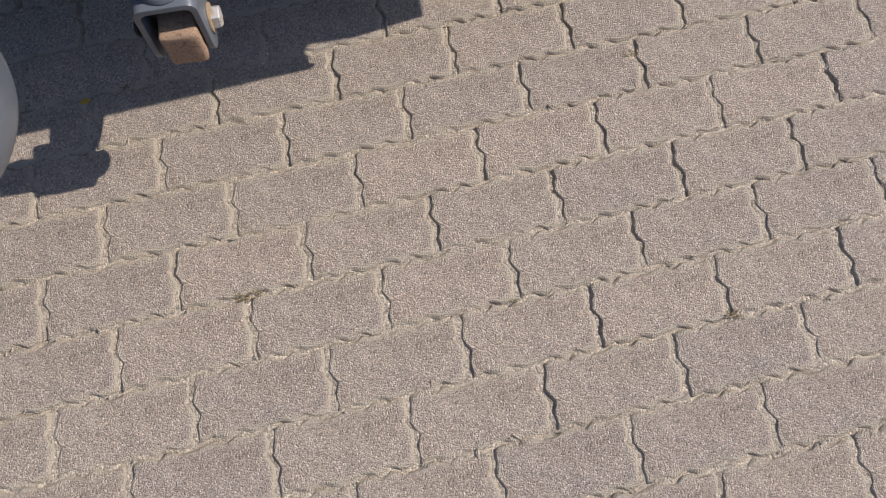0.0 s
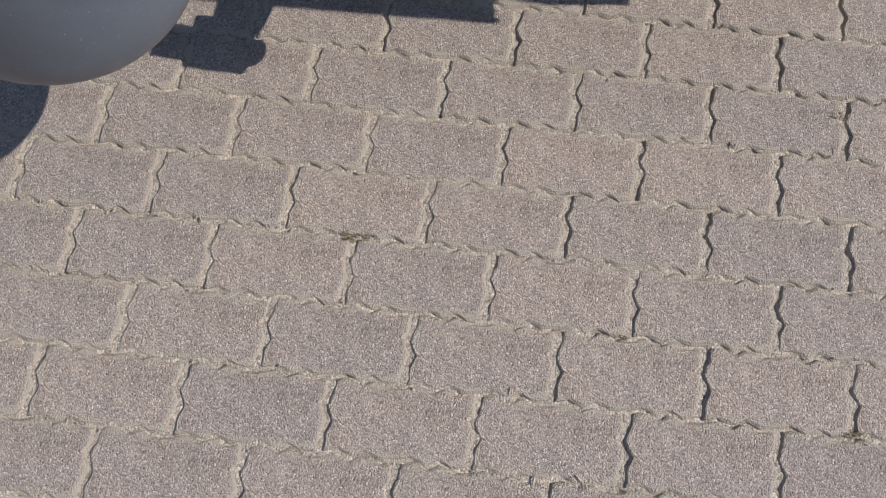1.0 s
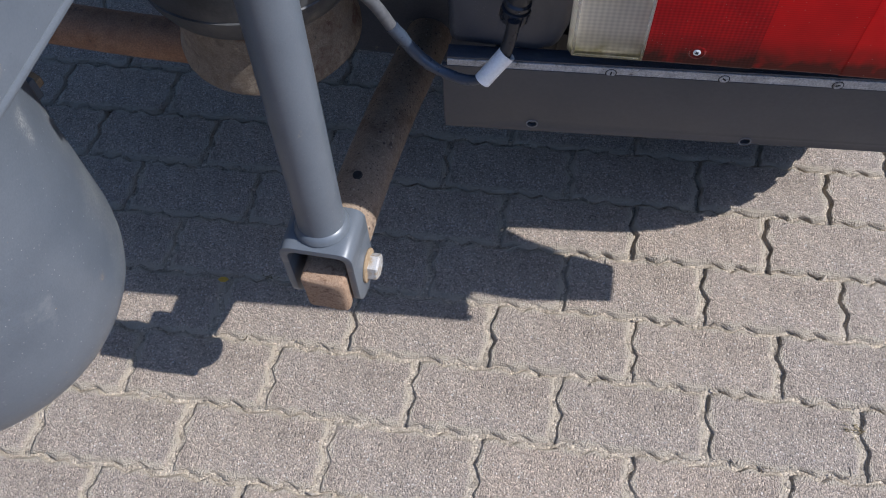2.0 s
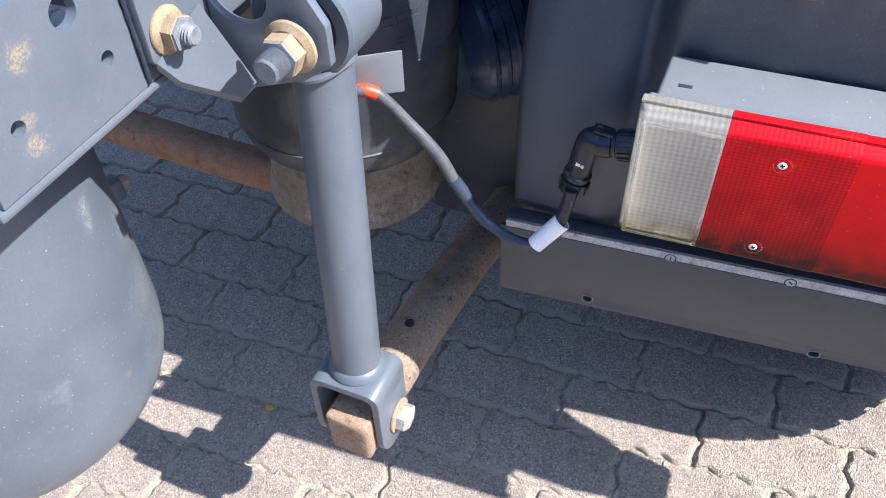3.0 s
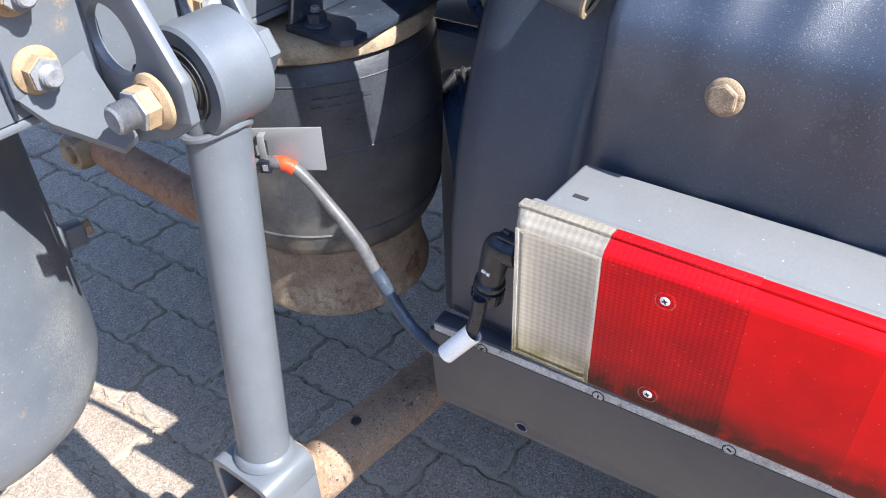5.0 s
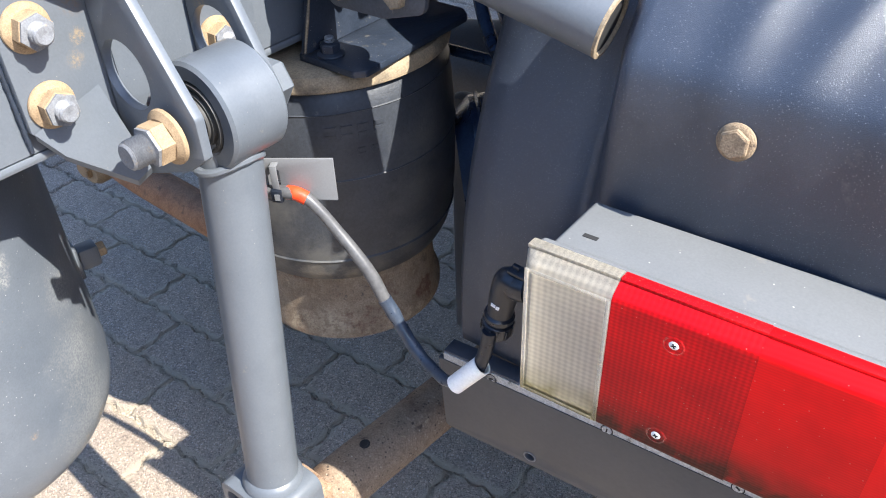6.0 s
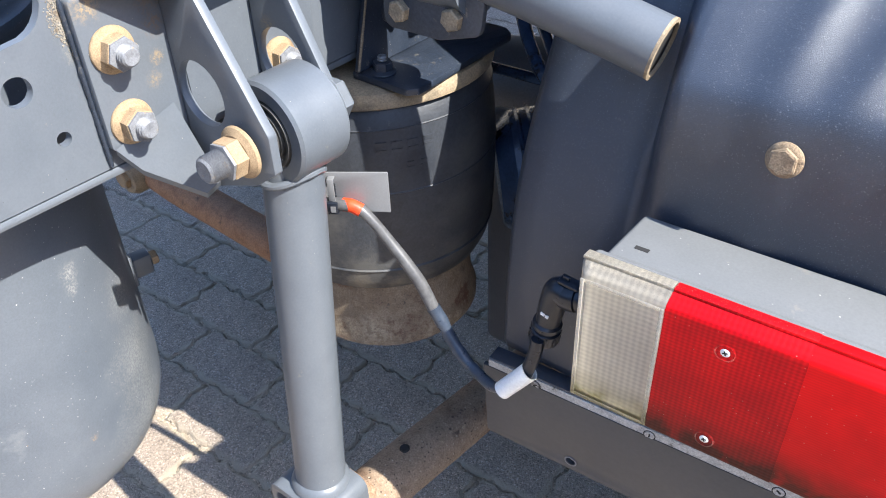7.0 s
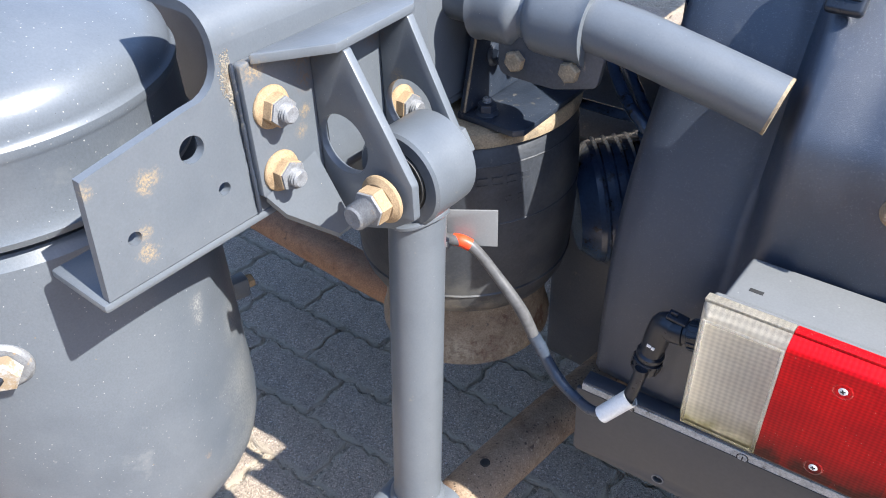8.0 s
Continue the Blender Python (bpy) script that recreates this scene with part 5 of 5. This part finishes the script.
pl = thing("cable_plate", at(0.0, 0.482, 0.72), "small light grey steel plate holding the cable tie", "plate", shift=(0.001, -0.004, 0.006))
to_pl = TRUCK @ Matrix.Translation((0.0185, 0.482, 0)) @ Matrix.Rotation(radians(32.5), 4, "Z") @ Matrix(((1, 0, 0, 0), (0, 0, -1, 0), (0, 1, 0, 0), (0, 0, 0, 1)))
part("sheet", plate(rounded([(-0.078, 0.7165), (-0.054, 0.7165), (-0.054, 0.749), (-0.0485, 0.749), (-0.0485, 0.7195), (0.0, 0.7195), (0.0, 0.7615), (-0.078, 0.7595)], 0.0008, 2), [], 0.002, to_pl, 0.0004), GREYPLATE, pl)
tie = thing("cable_tie", at(-0.026, 0.452, 0.73), "black cable tie with its square head", "cable tie", shift=(0.001, -0.004, 0.006))
bm = bmesh.new()
box(bm, (-0.0555, 0.7225, 0.003), (-0.0455, 0.7345, 0.011), to_pl, 0.001)
part("head", bm, BLACKPLUG, tie)
bm = bmesh.new()
box(bm, (-0.0475, 0.7255, 0.0112), (-0.0520, 0.7315, 0.0118), to_pl)
part("slot", bm, GREYPLATE, tie)
bm = bmesh.new()
box(bm, (-0.0540, 0.7346, 0.006), (-0.0480, 0.757, 0.0074), to_pl, 0.0004)
box(bm, (-0.0540, 0.7556, -0.004), (-0.0480, 0.757, 0.006), to_pl, 0.0004)
part("strap", bm, GREYPLATE, tie)

# ---- behind the spring ----
bc = thing("brake_chamber", at(0.06, 0.82, 0.59), "blue-black brake chamber with ribbed band behind the air spring", "brake chamber")
bax = axes(at(0.045, 0.80, 0.628), TRUCK.to_3x3() @ Vector((0.75, 0.65, 0.1)))
part("front_shell", lathe(bmesh.new(), [(0, -0.11), (0.06, -0.11), (0.078, -0.09), (0.080, -0.013), (0, -0.013)], bax, 48), HOSE, bc)
part("band", lathe(bmesh.new(), [(0.078, -0.0128), (0.088, -0.012), (0.090, 0), (0.088, 0.012), (0.078, 0.0128)], bax, 48), BLACKPAINT, bc, "scuffed clamp band")
part("rear_shell", lathe(bmesh.new(), [(0, 0.013), (0.080, 0.013), (0.080, 0.09), (0.055, 0.13), (0, 0.135)], bax, 48), HOSE, bc)
for k in range(5):
    part("rib", lathe(bmesh.new(), [(0.079, -0.083 + k * 0.014), (0.0825, -0.080 + k * 0.014), (0.079, -0.077 + k * 0.014)], bax, 40), HOSE, bc)
part("pipe", sweep(bmesh.new(), [TRUCK @ p for p in smooth_path([(-0.16, 0.755, 0.742), (-0.05, 0.740, 0.751), (0.05, 0.738, 0.755), (0.16, 0.75, 0.755)], 6)], 0.0062, 14), HOSE, bc, "glossy dark blue pipe")
axle = thing("rear_axle", (0.0, 1.085, 0.0), "dark steel axle tube with brake drum behind the wheel", "axle", shift=(0, 0, 0.06))
part("tube", lathe(bmesh.new(), [(0, -0.9), (0.075, -0.9), (0.075, -0.2), (0.09, -0.1), (0.085, 0.30), (0, 0.30)], axes((0, 1.085, 0.49), (1, 0, 0)), 36), DARKPAINT, axle)
part("brake_drum", lathe(bmesh.new(), [(0, 0.22), (0.19, 0.22), (0.215, 0.235), (0.215, 0.248), (0, 0.249)], axes((0, 1.085, 0.49), (1, 0, 0)), 48), DARKPAINT, axle)
bm = bmesh.new()
box(bm, (-0.02, 0.94, 0.56), (0.10, 0.975, 1.05), TRUCK, 0.006)
part("hanger", bm, DARKPAINT, axle)
bm = bmesh.new()
box(bm, (-0.02, 0.975, 0.56), (0.10, 1.12, 0.60), TRUCK, 0.006)
part("hanger_foot", bm, DARKPAINT, axle)
for k, (p, r) in enumerate((([(-0.06, 0.78, 0.86), (0.02, 0.70, 0.81), (0.075, 0.66, 0.79), (0.11, 0.69, 0.74), (0.10, 0.74, 0.68)], 0.007), ([(-0.05, 0.80, 0.83), (0.03, 0.73, 0.79), (0.08, 0.69, 0.76), (0.10, 0.72, 0.70)], 0.006), ([(0.0, 0.85, 0.95), (0.06, 0.76, 0.90), (0.10, 0.72, 0.86), (0.12, 0.74, 0.80)], 0.008))):
    hz = thing("air_hose", at(*p[0]), "thin blue-black air hose behind the air spring", "hose", "air hoses")
    part("hose", sweep(bmesh.new(), [TRUCK @ q for q in smooth_path(p, 8)], r, 12), HOSE, hz)
    part("fitting", lathe(bmesh.new(), [(0, 0), (r * 1.6, 0), (r * 1.6, 0.018), (0, 0.018)], axes(at(*p[2]), TRUCK.to_3x3() @ (Vector(p[3]) - Vector(p[2]))), 12), GALV if k == 1 else HOSE, hz)

# ---- wheel under the mudguard ----
bm = bmesh.new()
box(bm, (-0.11, 0.80, 0.20), (0.13, 0.83, 0.60), TRUCK, 0.012)
part("chamber_bracket", bm, DARKPAINT, axle, "dark steel bracket below the brake chamber")
bm = bmesh.new()
box(bm, (-0.06, 0.83, 0.20), (0.16, 1.06, 0.26), TRUCK, 0.02)
part("spring_seat", bm, DARKPAINT, axle)
for wx_ in (0.584, 0.250):   # a twin tyre: the outer and the inner wheel
    wm = axes((wx_, 1.085, 0.49), (1, 0, 0))
    wheel = part("wheel", lathe(bmesh.new(), [(0.29, 0.03), (0.27, 0.05), (0.25, 0.13), (0.12, 0.17), (0, 0.17)], wm, 48), DARKPAINT, axle, "truck wheel with deep tread")
    part("tyre", lathe(bmesh.new(), [(0.29, 0.03), (0.36, 0.0), (0.44, 0.0), (0.475, 0.02), (0.485, 0.05), (0.487, 0.145), (0.485, 0.24), (0.475, 0.27), (0.44, 0.29), (0.36, 0.29), (0.29, 0.26)], wm, 72), TYRE, wheel)
    bm = bmesh.new()
    for k in range(56):
        for j in range(2):
            g = wm @ Matrix.Rotation(2 * math.pi * (k + 0.5 * j) / 56, 4, "Z")
            box(bm, (0.478, -0.019, 0.034 if j == 0 else 0.165), (0.4905, 0.019, 0.125 if j == 0 else 0.256), g)
    part("tread", bm, TYRE, wheel, kind="stuff", smooth=False)

# ---- small things on the paving ----
lf = bmesh.new()
vs = [lf.verts.new(Vector((x, y, 0.002 + z))) for x, y, z in ((-0.010, 0, 0.001), (-0.004, 0.004, 0.003), (0.004, 0.0045, 0.004), (0.010, 0.001, 0.002), (0.004, -0.004, 0.001), (-0.004, -0.004, 0.0))]
lf.faces.new(vs)
bmesh.ops.solidify(lf, geom=lf.faces[:], thickness=0.0006)
bmesh.ops.translate(lf, verts=lf.verts, vec=(-0.232, 0.495, 0))
alone("fallen_leaf", lf, LEAF, (-0.232, 0.495, 0), "small yellow dry leaf lying on the paving", "leaf")
for wx, wy, cnt, size in ((-0.006, 0.054, 34, 0.013), (0.02, 0.057, 16, 0.011), (0.79, -0.165, 26, 0.016), (0.78, 0.36, 18, 0.014), (-0.16, 0.51, 14, 0.010), (0.44, -0.06, 12, 0.010)):
    b = bmesh.new()
    for k in range(cnt):
        an, ln = random.uniform(0, 6.28), size * random.uniform(0.4, 1.2)
        p = Vector((wx + random.gauss(0, 0.006), wy + random.gauss(0, 0.004), -0.002))
        q = p + Vector((math.cos(an) * ln, math.sin(an) * ln * 0.6, ln * random.uniform(0.15, 0.6)))
        w = Vector((-math.sin(an), math.cos(an), 0)) * 0.0008
        mid = (p + q) / 2 + Vector((0, 0, ln * 0.18))
        a = [b.verts.new(x) for x in (p - w, p + w, mid + w * 0.9, mid - w * 0.9)]
        t = b.verts.new(q)
        b.faces.new(a)
        b.faces.new((a[3], a[2], t))
    alone("weed_tuft", b, WEED, (wx, wy, 0), "tiny dry weed tuft growing in a paving joint", "weed", "weed tufts", kind="stuff", smooth=False)

# grit swept along the joints
GRIT = material("sandy_grit", [(0.20, 0.165, 0.125), (0.42, 0.355, 0.275), (0.30, 0.25, 0.19)], 90, 0.95, fine=600, grain=0.4, bump=0.3, depth=0.001, spec=0.2)
gv, gf = [], []
gr = random.Random(11)
for k in range(2600):
    row = gr.randrange(-5, 11)
    gx = gr.uniform(-1.0, 1.2)
    if noise.noise((gx * 5, row * 1.7, 2)) < -0.05:
        continue
    gy = (row + 0.5) * PITCH_Y + gr.gauss(0, 0.0065)
    size = gr.uniform(0.0009, 0.0024) * (1.5 if gr.random() < 0.08 else 1.0)
    long_ = gr.uniform(2.0, 5.0) if gr.random() < 0.12 else 1.0
    turn = gr.uniform(0, 3.14)
    o = len(gv)
    for dx, dy, dz in ((1, 0, 0), (-1, 0, 0), (0, 1, 0), (0, -1, 0), (0, 0, 1), (0, 0, -1)):
        lx, ly = dx * size * long_, dy * size * gr.uniform(0.7, 1.2)
        gv.append((gx + lx * math.cos(turn) - ly * math.sin(turn), gy + lx * math.sin(turn) + ly * math.cos(turn), 0.0004 + dz * size * 0.8))
    gf += [tuple(o + i for i in f) for f in ((0, 2, 4), (2, 1, 4), (1, 3, 4), (3, 0, 4), (2, 0, 5), (1, 2, 5), (3, 1, 5), (0, 3, 5))]
me = bpy.data.meshes.new("loose_grit")
me.from_pydata(gv, [], gf)
me.materials.append(GRIT)
tagged(new("loose_grit", me), "loose sandy grit and straw bits along the paving joints", "grit", kind="stuff")

# ---- the paving stones, last ----
ZIG = 0.0058


def paver_outline():
    """The long sides repeat one wavy half twice, the short sides carry one longer wave, so that neighbours interlock."""
    hx, hy = PITCH_X / 2 - JOINT / 2, PITCH_Y / 2 - JOINT / 2
    half = [(0.0, -0.25), (0.19, 0.9), (0.40, -1.0), (0.57, 1.0), (0.77, -0.9)]
    long_ = [((k + f) / 2, a) for k in (0, 1) for f, a in half]
    short = [(0.0, -0.9), (0.20, -0.35), (0.41, 0.95), (0.63, -0.95), (0.82, 0.30)]
    bot = [(-hx + 2 * hx * f, -hy + ZIG * 0.85 * a) for f, a in long_]
    right = [(hx + ZIG * a, -hy + 2 * hy * f) for f, a in short]
    top = [(hx - 2 * hx * f, hy + ZIG * 0.85 * a) for f, a in [(0.0, -0.25)] + [(1 - f, a) for f, a in long_[:0:-1]]]
    left = [(-hx + ZIG * a, hy - 2 * hy * f) for f, a in [(0.0, 0.9)] + [(1 - f, a) for f, a in short[:0:-1]]]
    return bot + right + top + left


OUT = paver_outline()


def paver_verts(seed):
    """A stone with crumbled, sanded edges: flat top, ragged sloping arris, side."""
    rr = random.Random(seed)
    n0 = len(OUT)
    pts = []
    for i in range(n0):
        (ax_, ay_), (bx_, by_) = OUT[i], OUT[(i + 1) % n0]
        for f in (0.0, 0.36, 0.68):
            g = 0.0006 if f == 0 else 0.0008
            pts.append((ax_ + (bx_ - ax_) * f + rr.uniform(-g, g), ay_ + (by_ - ay_) * f + rr.uniform(-g, g)))
    n = len(pts)
    rings = []
    for inset, z, jz in ((0.0056, 0.0, 0.0), (0.0040, -0.0010, 0.0003), (0.0006, -0.0048, 0.0007), (-0.0006, -0.012, 0.0)):
        ring = []
        for x, y in pts:
            k = inset + (rr.uniform(-0.0009, 0.0009) if jz else rr.uniform(-0.0004, 0.0004))
            ring.append((x * (1 - k / PITCH_X * 2), y * (1 - k / PITCH_Y * 2), z + rr.uniform(-jz, jz)))
        rings.append(ring)
    faces = [tuple(range(n))]
    for q in range(3):
        faces += [(q * n + i, q * n + n + i, q * n + n + (i + 1) % n, q * n + (i + 1) % n) for i in range(n)]
    return [v for ring in rings for v in ring], faces


paving = tagged(new("paving"), "yard paved in sandy grey-beige wavy-edged concrete stones", "paving", kind="structure")
shapes = []
for s in range(10):
    vv, ff = paver_verts(s)
    me = bpy.data.meshes.new("paving_stone")
    me.from_pydata(vv, [], ff)
    me.materials.append(PAVER)
    for p in me.polygons:
        p.use_smooth = p.index > 0
    me.update()
    shapes.append(me)
rest_v, rest_f = [], []
rnd = random.Random(4)
for r in range(-14, 28):
    for c in range(-22, 22):
        x, y = (c + (0.5 if r % 2 else 0.0) + 0.5) * PITCH_X, r * PITCH_Y
        if abs(x) > 4.2 or y < -1.5 or y > 3.0:
            continue
        jx, jy, jz, ja = rnd.gauss(0, 0.0007), rnd.gauss(0, 0.0007), rnd.gauss(0, 0.0006), rnd.gauss(0, 0.0035)
        tx_, ty_ = rnd.gauss(0, 0.003), rnd.gauss(0, 0.006)
        m = Matrix.LocRotScale((x + jx, y + jy, jz), Euler((ty_, tx_, ja)), None)
        k = rnd.randrange(10)
        if -1.35 < x < 1.2 and -0.75 < y < 1.55:
            ob = new("paving_stone", shapes[k])
            ob.parent = paving
            ob.matrix_basis = m
        else:
            vv, ff = paver_verts(k)
            o = len(rest_v)
            rest_v += [tuple(m @ Vector(v)) for v in vv]
            rest_f += [tuple(i + o for i in f) for f in ff]
me = bpy.data.meshes.new("outer_paving")
me.from_pydata(rest_v, [], rest_f)
me.materials.append(PAVER_FAR)
ob = new("outer_paving", me)
ob.parent = paving
tagged(ob, kind="stuff")
